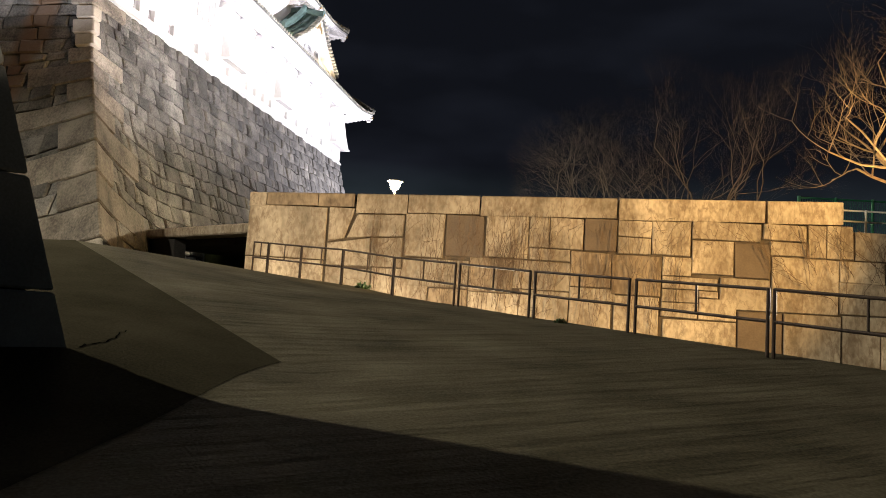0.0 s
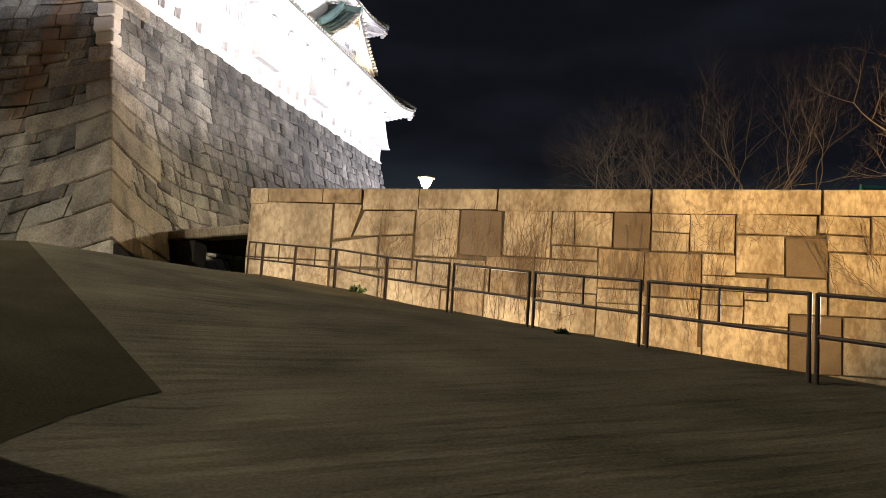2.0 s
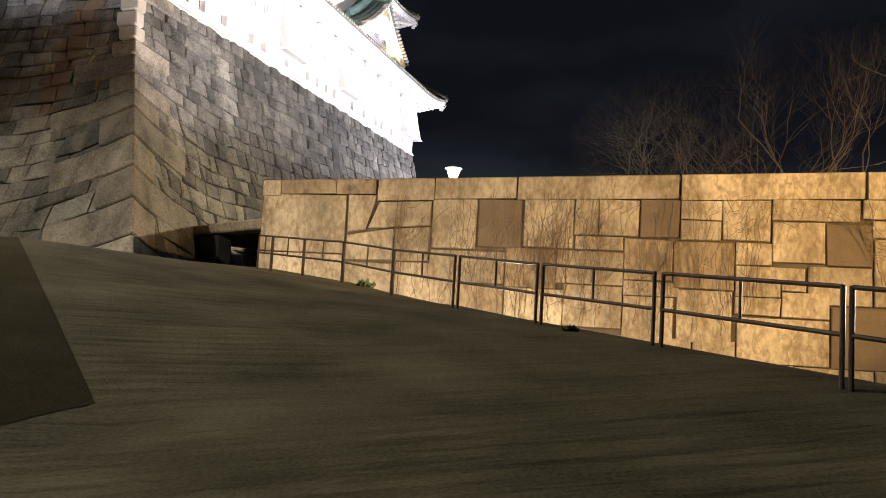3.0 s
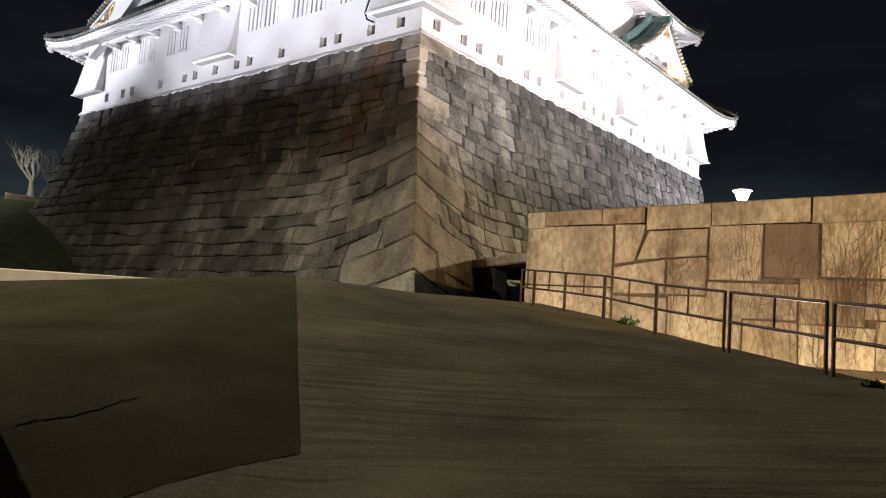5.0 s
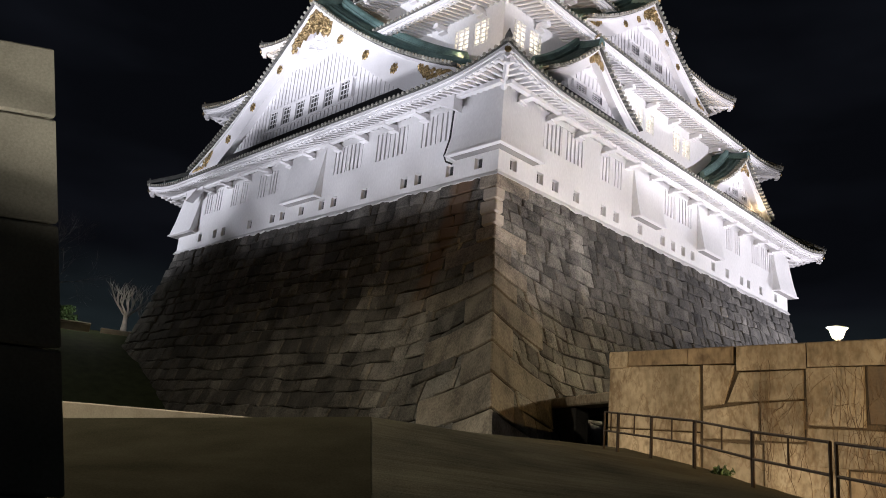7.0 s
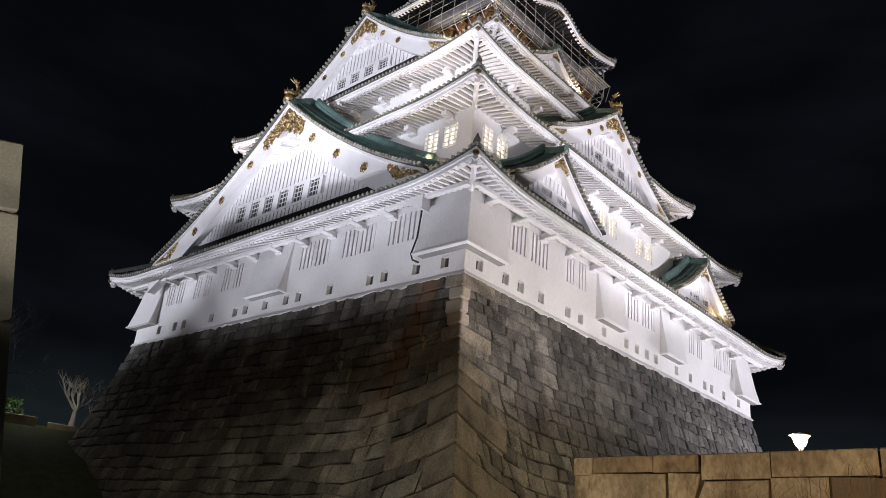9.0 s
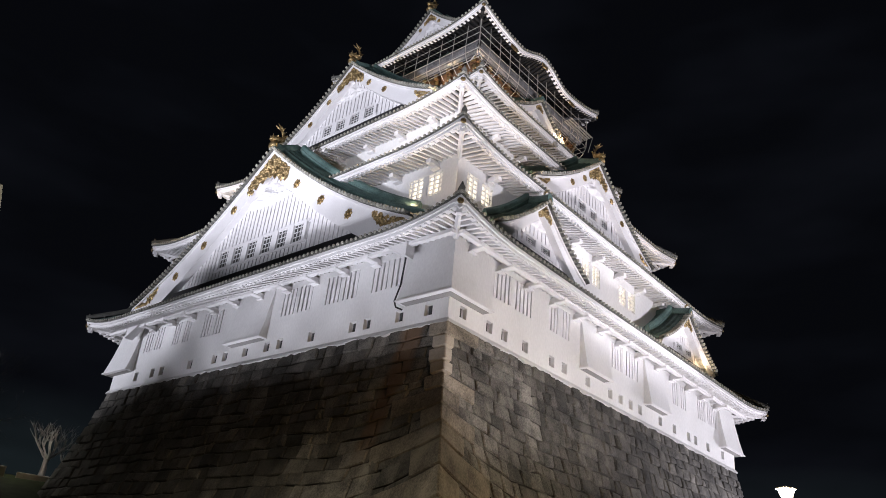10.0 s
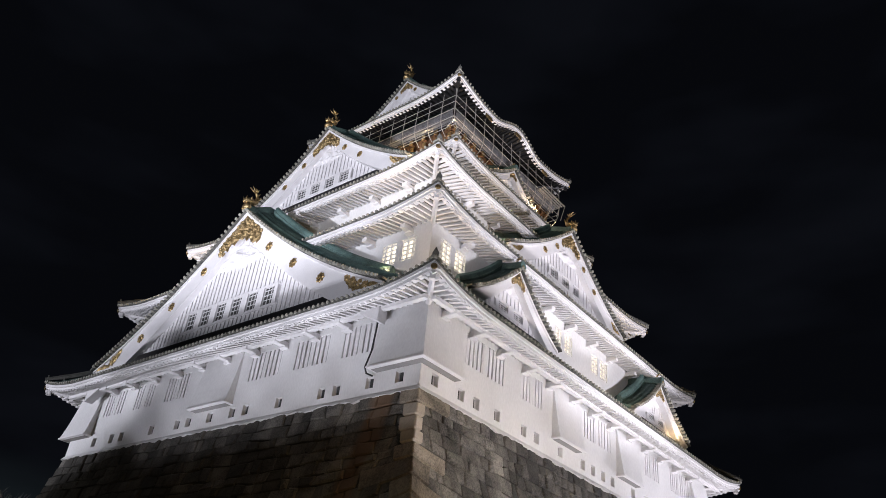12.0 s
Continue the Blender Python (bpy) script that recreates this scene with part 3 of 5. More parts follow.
def roof_tier(a, b, zm, lift, lower, upper, ztop, bumped=False):
    roof = new("roof")
    roof.parent = keep
    for k in range(4):
        h, dist = half(k, a, b)
        lh, ld = half(k, *lower)
        uh, ud = half(k, *upper)
        mt = side_m(k)
        bump = 1.25 if bumped and k % 2 == 1 else 0.0
        top, soff, fas, cap, raf, ends = Mesh(), Mesh(), Mesh(), Mesh(), Mesh(), Mesh()
        nx = 48
        rows = []
        for s in (0, 0.2, 0.45, 0.7, 1.0):
            row = []
            for i in range(nx + 1):
                q = -1 + 2 * i / nx
                ze = eave_z(q * h, h, zm, lift, bump * (1 - s) ** 2)
                row.append((q * lerp(h, uh, s), -lerp(dist, ud, s), lerp(ze, ztop, s) - 0.55 * s * (1 - s) * 1.6))
            rows.append(row)
        top.strip(rows, closed=False, m=mt)
        part("roof_slope", top, COPPER, roof, "green copper tiled roof slope")
        e0 = [(q * h, eave_z(q * h, h, zm, lift, bump)) for q in [-1 + 2 * i / nx for i in range(nx + 1)]]
        # white eave board, stepped
        fas.strip([[(x, -dist, z - 0.10), (x, -dist, z - 0.27), (x, -dist + 0.10, z - 0.28), (x, -dist + 0.12, z - 0.44), (x, -dist + 0.45, z - 0.44), (x, -dist + 0.45, z - 0.10)]
                   for x, z in e0], m=mt)
        part("eave_board", fas, TRIM, roof, "white plastered eave board")
        cap.strip([[(x, -dist - 0.06, z + 0.02), (x, -dist - 0.06, z - 0.10), (x, -dist + 0.4, z - 0.10), (x, -dist + 0.4, z + 0.04)] for x, z in e0], m=mt)
        part("tile_edge", cap, TILE, roof, "dark row of eave tiles")
        n = int(2 * h / 0.36)
        for i in range(n + 1):
            x = -h + 2 * h * i / n
            z = eave_z(x, h, zm, lift, bump)
            ends.tube([mt @ Vector((x, -dist - 0.12, z + 0.05)), mt @ Vector((x, -dist + 0.35, z + 0.07))], 0.10, 6)
        part("tile_end", ends, TILEEND, roof, "pale round tile ends", stuff=True)
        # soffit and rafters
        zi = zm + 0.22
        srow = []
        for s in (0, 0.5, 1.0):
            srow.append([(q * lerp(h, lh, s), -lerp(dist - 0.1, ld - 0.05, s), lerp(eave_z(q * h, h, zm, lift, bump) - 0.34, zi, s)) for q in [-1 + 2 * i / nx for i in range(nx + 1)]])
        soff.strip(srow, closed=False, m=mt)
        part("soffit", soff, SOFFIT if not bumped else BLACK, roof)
        n = int(2 * h / 0.40)
        for i in range(1, n):
            x = -h + 2 * h * i / n
            run = min(dist - ld, (h - abs(x)))
            if run < 0.3:
                continue
            z = eave_z(x, h, zm, lift, bump) - 0.52
            f = run / (dist - ld)
            zin = lerp(z, zi - 0.16, f)
            rm = Mesh() if zm < 5 and k < 2 else raf
            rm.add([(x - .08, -dist + .18, z), (x + .08, -dist + .18, z), (x + .08, -dist + .18, z + .2), (x - .08, -dist + .18, z + .2),
                     (x - .08, -dist + run, zin), (x + .08, -dist + run, zin), (x + .08, -dist + run, zin + .2), (x - .08, -dist + run, zin + .2)],
                    [(0, 1, 2, 3), (7, 6, 5, 4), (0, 4, 5, 1), (1, 5, 6, 2), (2, 6, 7, 3), (3, 7, 4, 0)], mt)
            if rm is not raf:
                part("rafter", rm, TRIM, roof)
        if raf.v:
            part("rafter_row", raf, TRIM if not bumped else BLACK, roof, stuff=True)
        # hip beam, hip ridge and its tip
        hip = Mesh()
        zc = eave_z(h, h, zm, lift)
        hip.tube([mt @ Vector((h + .1, -dist - .1, zc + .22)), mt @ Vector((lerp(h, uh, .3), -lerp(dist, ud, .3), lerp(zc, ztop, .3) + .05)),
                  mt @ Vector((lerp(h, uh, .65), -lerp(dist, ud, .65), lerp(zc, ztop, .65) - .05)), mt @ Vector((uh, -ud, ztop + .2))], [.17, .2, .2, .2], 6)
        hip.tube([mt @ Vector((h - .05, -dist + .05, zc + .2)), mt @ Vector((h - .05, -dist + .05, zc + .42)), mt @ Vector((h + .02, -dist - .02, zc + .62))], [.16, .13, .04], 6)
        hip.tube([mt @ Vector((h - .9, -dist + .9, zc + .1)), mt @ Vector((h - .9, -dist + .9, zc + .6)), mt @ Vector((h - .8, -dist + .8, zc + .8))], [.16, .12, .03], 6)
        part("hip_ridge", hip, TILE, roof, "dark ridge tiles with an upturned tip")
        beam = Mesh()
        d = Vector((1, -1, 0)).normalized()
        p0, p1 = Vector((lh, -ld, zi - .35)), Vector((h - .12, -dist + .12, zc - .62))
        beam.tube([mt @ p0, mt @ p1], .15, 4)
        beam.box(-.14, .14, -.14, .14, -.4, .2, mt @ Matrix.Translation((h - .32, -dist + .32, zc - .55)) @ Matrix.Rotation(radians(45), 4, "Z"))
        part("hip_beam", beam, BLACK if bumped else TRIM, roof)
        gd = Mesh()
        gd.lathe([(0.0, 0), (0.17, 0), (0.17, .05), (.08, .09), (0, .09)], 10,
                 mt @ Matrix.Translation((h - .06, -dist + .06, zc - .42)) @ Matrix.Rotation(radians(45), 4, "Z") @ Matrix.Rotation(radians(90), 4, "X"))
        part("gilt_disc", gd, GOLD, roof, "gilded disc on the hip end")
    return roof


def brackets(k, h, ld, z, first, step, out=1.0, room=1.2):
    """Beam ends and the long beam on them, under the eaves."""
    mt = side_m(k)
    x = first
    while x - step > -h + room:
        x -= step
    while x < h - room:
        m = Mesh()
        m.box(x - .2, x + .2, -ld - out - .06, -ld + .1, z - .30, z + .04, mt, ch=.03)
        m.box(x - .29, x + .29, -ld - .34, -ld + .1, z - .40, z - .30, mt)
        part("eave_bracket", m, TRIM, keep)
        x += step
    if z < 10:
        m = Mesh()
        m.box(-h - .6, h + .6, -ld - out, -ld - out + .3, z - .20, z + .02, mt)
        part("eave_beam", m, TRIM, keep)


def barred_window(k, dist, hole, bars, lit=False, cross=0):
    """Bars and back of one window opening."""
    a, b, c, d = hole
    mt = side_m(k)
    m = Mesh()
    m.box(a - .02, b + .02, -dist + .24, -dist + .34, c - .02, d + .02, mt)
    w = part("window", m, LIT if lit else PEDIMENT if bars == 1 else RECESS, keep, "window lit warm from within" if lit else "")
    for i in range(bars):
        x = lerp(a, b, (i + 0.5) / bars)
        t = (b - a) / bars * (0.05 if bars == 1 else 0.10 if lit else 0.33)
        q = Mesh()
        if bars == 1:
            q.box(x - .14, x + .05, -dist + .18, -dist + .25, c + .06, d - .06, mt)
            part("slit", q, SHADE, w, "slit with its inner shade painted dark")
            continue
        q.box(x - t, x + t, -dist + .03, -dist + .2, c, d, mt)
        part("bar", q, TRIM, w)
    if bars >= 3:
        q = Mesh()
        q.box((a + b) / 2 - .17, (a + b) / 2 + .17, -dist + .01, -dist + .22, c, d, mt)
        part("mullion", q, PLASTER, w)
    for i in range(cross):
        z = lerp(c, d, (i + 0.5) / cross)
        q = Mesh()
        q.box(a, b, -dist + .06, -dist + .12, z - .035, z + .035, mt)
        part("crossbar", q, TRIM, w)


def bay(k, ld, x0, x1):
    """A stone-dropping bay on the wall: upright cheeks, a front that leans out, a moulded foot."""
    mt = side_m(k)
    m = Mesh()

    def ring(o, g, z):
        return [(x0 - g, -ld + .1, z), (x0 - g, -ld - o, z), (x1 + g, -ld - o, z), (x1 + g, -ld + .1, z)]
    m.strip([ring(.05, 0, 4.9), ring(.20, 0, 3.7), ring(.38, 0, 2.5), ring(.58, 0, 1.42)], m=mt)
    b = part("stone_drop_bay", m, PLASTER, keep, "white bay leaning out from the wall")
    q = Mesh()
    q.strip([ring(.65, .07, 1.43), ring(.66, .08, 1.34), ring(.54, -.04, 1.31)], m=mt)
    part("moulding", q, TRIM, b)
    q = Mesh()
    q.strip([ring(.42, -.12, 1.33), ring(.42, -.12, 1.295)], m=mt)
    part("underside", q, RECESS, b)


def corner_bay(k):
    h, dist = half(k, BA, BB)
    mt = side_m(k)
    m = Mesh()
    wa, wb = (3.12, 2.85) if k == 0 else (2.9, 2.9)

    def ring(o, g, z):
        return [(h - wa - g, -dist - o, z), (h + o, -dist - o, z), (h + o, -dist + wb + g, z), (h - wa - g, -dist + wb + g, z)]
    m.strip([ring(.05, 0, 4.9), ring(.20, 0, 3.7), ring(.38, 0, 2.5), ring(.60, 0, 1.42)], m=mt)
    b = part("corner_bay", m, PLASTER, keep, "white bay leaning out round the wall's corner")
    q = Mesh()
    q.strip([ring(.67, .08, 1.43), ring(.68, .09, 1.34), ring(.56, -.03, 1.31)], m=mt)
    part("moulding", q, TRIM, b)
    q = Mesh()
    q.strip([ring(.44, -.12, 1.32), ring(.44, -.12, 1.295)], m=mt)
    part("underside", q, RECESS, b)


def plaster_foot(k):
    """Ragged lower edge of the plaster, lapping over the uneven top of the stones."""
    h, dist = half(k, BA, BB)
    mt = side_m(k)
    m = Mesh()
    rows = [[], [], [], []]
    n = int(2 * h / .14)
    for i in range(n + 1):
        x = -h - .15 + (2 * h + .3) * i / n
        w = noise.noise(Vector((x * .9, k * 7.0, 2.0))) + .6 * noise.noise(Vector((x * 2.7, k * 5.0, 8.0)))
        zb = -.10 - .16 * max(-.5, w + .1)
        for r, (o, z) in zip(rows, ((.012, .16), (.10, .04), (.17 + flare(zb), zb), (.02, zb - .02))):
            r.append((x, -dist - o, z))
    m.strip(rows, closed=False, m=mt)
    part("plaster_foot", m, PLASTER, keep, "ragged plaster edge over the stones")


def downpipe():
    """A dark pipe down the side of the corner bay."""
    mt = side_m(0)
    m = Mesh()
    x = BA - 2.92
    m.tube([mt @ Vector(p) for p in ((x, -BB - .25, 4.9), (x - .24, -BB - .3, 4.4), (x - .27, -BB - .42, 2.4), (x - .33, -BB - .66, 1.4), (x - .33, -BB - .5, 1.12), (x - .25, -BB - .1, 1.1))], .05, 6)
    part("downpipe", m, BLACK, keep, "dark metal downpipe")


def leaf_scroll(m, place, r, rng):
    """One small raised leaf of the gilded openwork, flat on its board."""
    a = rng.uniform(0, 3.1)
    c, s = math.cos(a), math.sin(a)
    pts = [(0, -.7 * r, 0)]
    for k in range(6):
        x, z = 1.3 * r * math.cos(k * 1.047), .75 * r * math.sin(k * 1.047)
        pts.append((x * c - z * s, .0, x * s + z * c))
    m.add(pts, [(0, 1 + (k + 1) % 6, 1 + k) for k in range(6)], place)


def gable(k, xc, yf, zp, hw, zf, depth, windows=0, discs=3, board=0.11, fig=1.0):
    """A gable on side k: its front at distance yf, peak zp, half width hw at height zf, running back by depth."""
    mt = side_m(k) @ Matrix.Translation((xc, -yf, 0))
    g = new("gable")
    g.parent = keep
    N = 14

    def prof(q, drop=0.0):
        return zp - (zp - zf) * (q + 0.34 * q * (1 - q)) - drop
    bw = board * hw + 0.25
    swell = min(.85, .055 * hw + .1)

    def crest(y):
        return swell * min(1.0, max(0.0, (y - .2) / min(1.6, depth * .4))) ** .7
    for s in (-1, 1):
        b = Mesh()
        b.strip([[(s * q * hw, y, z) for y, z in ((0, prof(q)), (0, prof(q, bw * (0.9 + 0.35 * q))), (.62, prof(q, bw * (0.9 + 0.35 * q))), (.62, prof(q)))] for q in [i / N for i in range(N + 1)]], m=mt)
        bb = part("bargeboard", b, TRIM, g, "broad white bargeboard")
        e = Mesh()
        e.strip([[(s * q * hw, y, prof(q) + z) for y, z in ((-.12, .0), (-.12, -.16), (.0, -.16), (.0, 0))] for q in [i / N for i in range(N + 1)]], m=mt)
        part("edge_moulding", e, TRIM, bb)
        r = Mesh()
        r.strip([[(s * q * (hw + .2), y, prof(q) + z) for y, z in [(.12, .0), (.12, .2)] + [(y, .2 + crest(y)) for y in (.5, .9, 1.4, 1.9, depth)] + [(depth, .0)]] for q in [i / N for i in range(N + 1)]], m=mt)
        rf = part("gable_roof", r, COPPER, g, "green copper tiled gable roof")
        vg = Mesh()
        vg.strip([[(s * q * (hw + .2), y, prof(q) + z) for y, z in ((-.3, .0), (-.3, .14), (.12, .17), (.12, .0))] for q in [i / N for i in range(N + 1)]], m=mt)
        part("verge", vg, TILE, g, "grey tiled verge")
        rib = Mesh()
        n = max(4, int(depth / 0.42))
        for i in range(n):
            y = 0.15 + (depth - .2) * i / n
            rib.strip([[(s * q * (hw + .22), y + dy, prof(q) + crest(y) + dz) for dy, dz in ((-.1, .16), (0, .33), (.1, .16))] for q in [j / N for j in range(N + 1)]], m=mt)
        part("tiling", rib, COPPER, rf, stuff=True)
        te = Mesh()
        length = math.hypot(hw, zp - zf)
        for i in range(int(length / 0.36)):
            q = (i + .5) * 0.36 / length
            te.tube([mt @ Vector((s * q * hw, -.42, prof(q) + .16)), mt @ Vector((s * q * hw, .1, prof(q) + .18))], .11, 6)
        part("tile_end", te, TILEEND, rf, stuff=True)
        for i in range(discs):
            q = 0.24 + 0.2 * i
            d = Mesh()
            dr0 = .12 + .013 * hw
            rings = [[(r * (1 + .16 * w * math.cos(math.pi * j)) * math.cos(math.pi * j / 8), r * (1 + .16 * w * math.cos(math.pi * j)) * math.sin(math.pi * j / 8), z) for j in range(16)]
                     for r, w, z in ((dr0, 1, 0), (dr0, 1, .05), (dr0 * .8, 1, .1), (dr0 * .42, .3, .06), (dr0 * .36, 0, .13), (dr0 * .15, 0, .16))]
            d.strip(rings, m=mt @ Matrix.Translation((s * q * hw, -.0, prof(q, bw * .55))) @ Matrix.Rotation(radians(90), 4, "X"))
            part("gilt_disc", d, GOLD, bb, "gilded flower disc")
        # gilded foot of the board
        ft = Mesh()
        rng = random.Random(int(hw * 7) + s)
        r = .05 + .005 * hw
        for i in range(int(150 * hw / 14)):
            q = rng.uniform(.79, .97)
            leaf_scroll(ft, mt @ Matrix.Translation((s * q * hw, -.03, max(zf + .1, prof(q, bw * rng.uniform(.15, .25 + 5.5 * (q - .79)))))), r * rng.uniform(.7, 1.2), rng)
        if hw > 6:
            part("gilt_foot", ft, GOLD, bb, "gilded openwork foot plate")
        dr = Mesh()
        y0 = min(1.7, depth * .34)
        dr.strip([[(s * q * hw * .97, y0 + y, prof(q) + crest(y0) + z) for y, z in ((0, .1), (0, .45), (-.07, .5), (-.07, .62), (0, .66), (.05, .95), (.2, 1.12), (.36, .95), (.4, .1))] for q in [.04 + .9 * i / N for i in range(N + 1)]], m=mt)
        part("descending_ridge", dr, COPPER, g, "green descending ridge")
    # pediment wall with slats
    pd = Mesh()
    top = [(s * q * hw, prof(q, bw * .6)) for s, qs in ((-1, [1 - i / N for i in range(N)]), (1, [i / N for i in range(N + 1)])) for q in qs]
    pd.prism([(-hw, zf - .6)] + top + [(hw, zf - .6)], .6, .8, mt)
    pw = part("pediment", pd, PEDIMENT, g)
    n = int(2 * hw * .9 / 0.42)
    sl = Mesh()
    wz0, wz1 = zf + (zp - zf) * .14, zf + (zp - zf) * .285
    for i in range(n):
        x = -hw * .9 + 1.8 * hw * (i + .5) / n
        z1 = prof(abs(x) / hw, bw * .8)
        one = Mesh() if hw > 9 else sl
        if windows and abs(x) < windows * .85:
            one.box(x - .165, x + .165, .48, .6, zf - .3, wz0, mt)
            if one is not sl:
                part("slat", one, TRIM, pw)
                one = Mesh()
            one.box(x - .165, x + .165, .48, .6, wz1, max(z1, wz1 + .1), mt)
        elif z1 > zf:
            one.box(x - .165, x + .165, .48, .6, zf - .3, z1, mt)
        if one is not sl and one.v:
            part("slat", one, TRIM, pw)
    if sl.v:
        part("slat_wall", sl, TRIM, pw, stuff=True)
    for i in range(windows):
        xw = (i - (windows - 1) / 2) * 1.62
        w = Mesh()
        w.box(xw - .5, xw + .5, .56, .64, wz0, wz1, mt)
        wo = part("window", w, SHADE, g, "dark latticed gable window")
        q = Mesh()
        for j in range(4):
            q.box(xw - .5 + j * .333 - .022, xw - .5 + j * .333 + .022, .51, .55, wz0, wz1, mt)
            q.box(xw - .5, xw + .5, .52, .545, lerp(wz0, wz1, (j + .3) / 4) - .022, lerp(wz0, wz1, (j + .3) / 4) + .022, mt)
        part("lattice", q, TRIM, wo)
        for s in (-1, 1):
            q = Mesh()
            q.box(xw + s * .655 - .155, xw + s * .655 + .155, .40, .6, wz0 - .06, wz1 + .06, mt)
            part("casing", q, TRIM, wo)
    if windows:
        q = Mesh()
        W2 = windows * .81 + .12
        for z in (wz0 - .1, wz1 + .02):
            q.box(-W2, W2, .42, .6, z - .06, z + .1, mt)
        part("window_frame", q, TRIM, g)
    bs = Mesh()
    bs.box(-hw * .95, hw * .95, .3, .7, zf - .55, zf + (.48 if hw > 9 else .05), mt)
    part("gable_base", bs, BLACK, g, "black band under the pediment")
    # gilded pendant at the peak, white carving below
    go = Mesh()
    dz = (zp - zf)
    rng = random.Random(int(hw * 10))
    w = .155 * hw
    r = .05 + .0055 * hw
    for i in range(int(1.75 * w * 2 * bw * 1.1 / (r * r * 4))):
        x = rng.uniform(-w, w)
        t = rng.uniform(.14, 1.08 - .4 * abs(x) / w + .12 * math.cos(9 * x / w))
        leaf_scroll(go, mt @ Matrix.Translation((x, -.03, prof(abs(x) / hw, bw * t))), r * rng.uniform(.7, 1.25), rng)
    leaf_scroll(go, mt @ Matrix.Translation((0, -.05, prof(0, bw * .6))), r * 2.6, rng)
    plate = []
    for x in [w * (-1 + i / 14) for i in range(29)]:
        t = 1.12 - .45 * abs(x) / w + .10 * math.cos(22 * x / w)
        plate.append([(x, y, prof(abs(x) / hw, bw * q)) for y, q in ((-.02, .14), (-.02, t), (.02, t), (.02, .14))])
    go.strip(plate, m=mt)
    part("gilt_pendant", go, GOLD, g, "gilded openwork pendant at the peak")
    cv = Mesh()
    nx, nz = 22, 12
    rows = []
    for j in range(nz + 1):
        row = []
        for i in range(nx + 1):
            x = (-1 + 2 * i / nx) * .24 * hw
            top_z = prof(abs(x) / hw, bw * 1.02)
            low = prof(0, bw * 1.1) - .27 * dz
            z = lerp(min(low + .25 * abs(x), top_z - .05), top_z, j / nz)
            edge = min(1.0, 3 * min(i, nx - i, j, nz - j) / 10)
            row.append((x, .56 - edge * (.12 + .022 * hw * abs(noise.noise(Vector((x * 2.2, z * 2.2, hw))) * 2 + .3)), z))
        rows.append(row)
    cv.strip(rows, closed=False, m=mt)
    part("carving", cv, TRIM, g, "white carved relief")
    # ridge
    rd = Mesh()
    rd.strip([[(x, y, zp + up + z) for x, z in ((-.32, .0), (-.26, .42), (-.1, .58), (.1, .58), (.26, .42), (.32, .0))] for y, up in ((-.35, 0), (.4, .1), (1.6, swell), (depth, swell))], m=mt)
    part("ridge", rd, COPPER, g, "green ridge tiles")
    fg = Mesh()
    f = fig
    fg.lathe([(0, 0), (.34 * f, 0), (.36 * f, .25 * f), (.24 * f, .55 * f), (0, .6 * f)], 8, mt @ Matrix.Translation((0, -.25, zp + .1)))
    body = [(-.62, .62, .10), (-.50, .78, .20), (-.25, .86, .27), (.08, .92, .27), (.34, 1.08, .22), (.44, 1.36, .17), (.32, 1.64, .12), (.12, 1.84, .07)]
    fg.tube([mt @ Vector((0, y * f, zp + z * f)) for y, z, r in body], [r * f for y, z, r in body], 8)
    for s in (-1, 1):
        for y, z, a, b, c in ((-.15, .9, .36, -.12, .2), (.1, .95, .42, .1, .3), (.3, 1.1, .32, .25, .34)):
            fg.tube([mt @ Vector(p) for p in ((s * .15 * f, y * f, zp + z * f), (s * .6 * a * f, (y + .5 * b) * f, zp + (z + .55 * c) * f), (s * a * f, (y + b) * f, zp + (z + c) * f))], [.09 * f, .07 * f, .01 * f], 4)
        for a in (-.35, -.05, .3):
            fg.tube([mt @ Vector(p) for p in ((0, .15 * f, zp + 1.8 * f), (s * .12 * f, (.08 + a * .5) * f, zp + 1.96 * f), (s * .17 * f, a * f, zp + 2.08 * f))], [.09 * f, .08 * f, .02 * f], 4)
        fg.tube([mt @ Vector(p) for p in ((s * .12 * f, -.5 * f, zp + .8 * f), (s * .2 * f, -.62 * f, zp + 1.08 * f))], [.06 * f, .01 * f], 4)
    for q in range(7):
        y, z, r = body[1 + min(q, 5)]
        fg.tube([mt @ Vector(p) for p in ((0, y * f + .1 * f, zp + (z + r * .6) * f), (0, (y + .24) * f, zp + (z + r + .2) * f))], [.07 * f, .01 * f], 4)
    part("gilt_finial", fg, GOLD, g, "gilded beast finial on the ridge end", smooth=True)


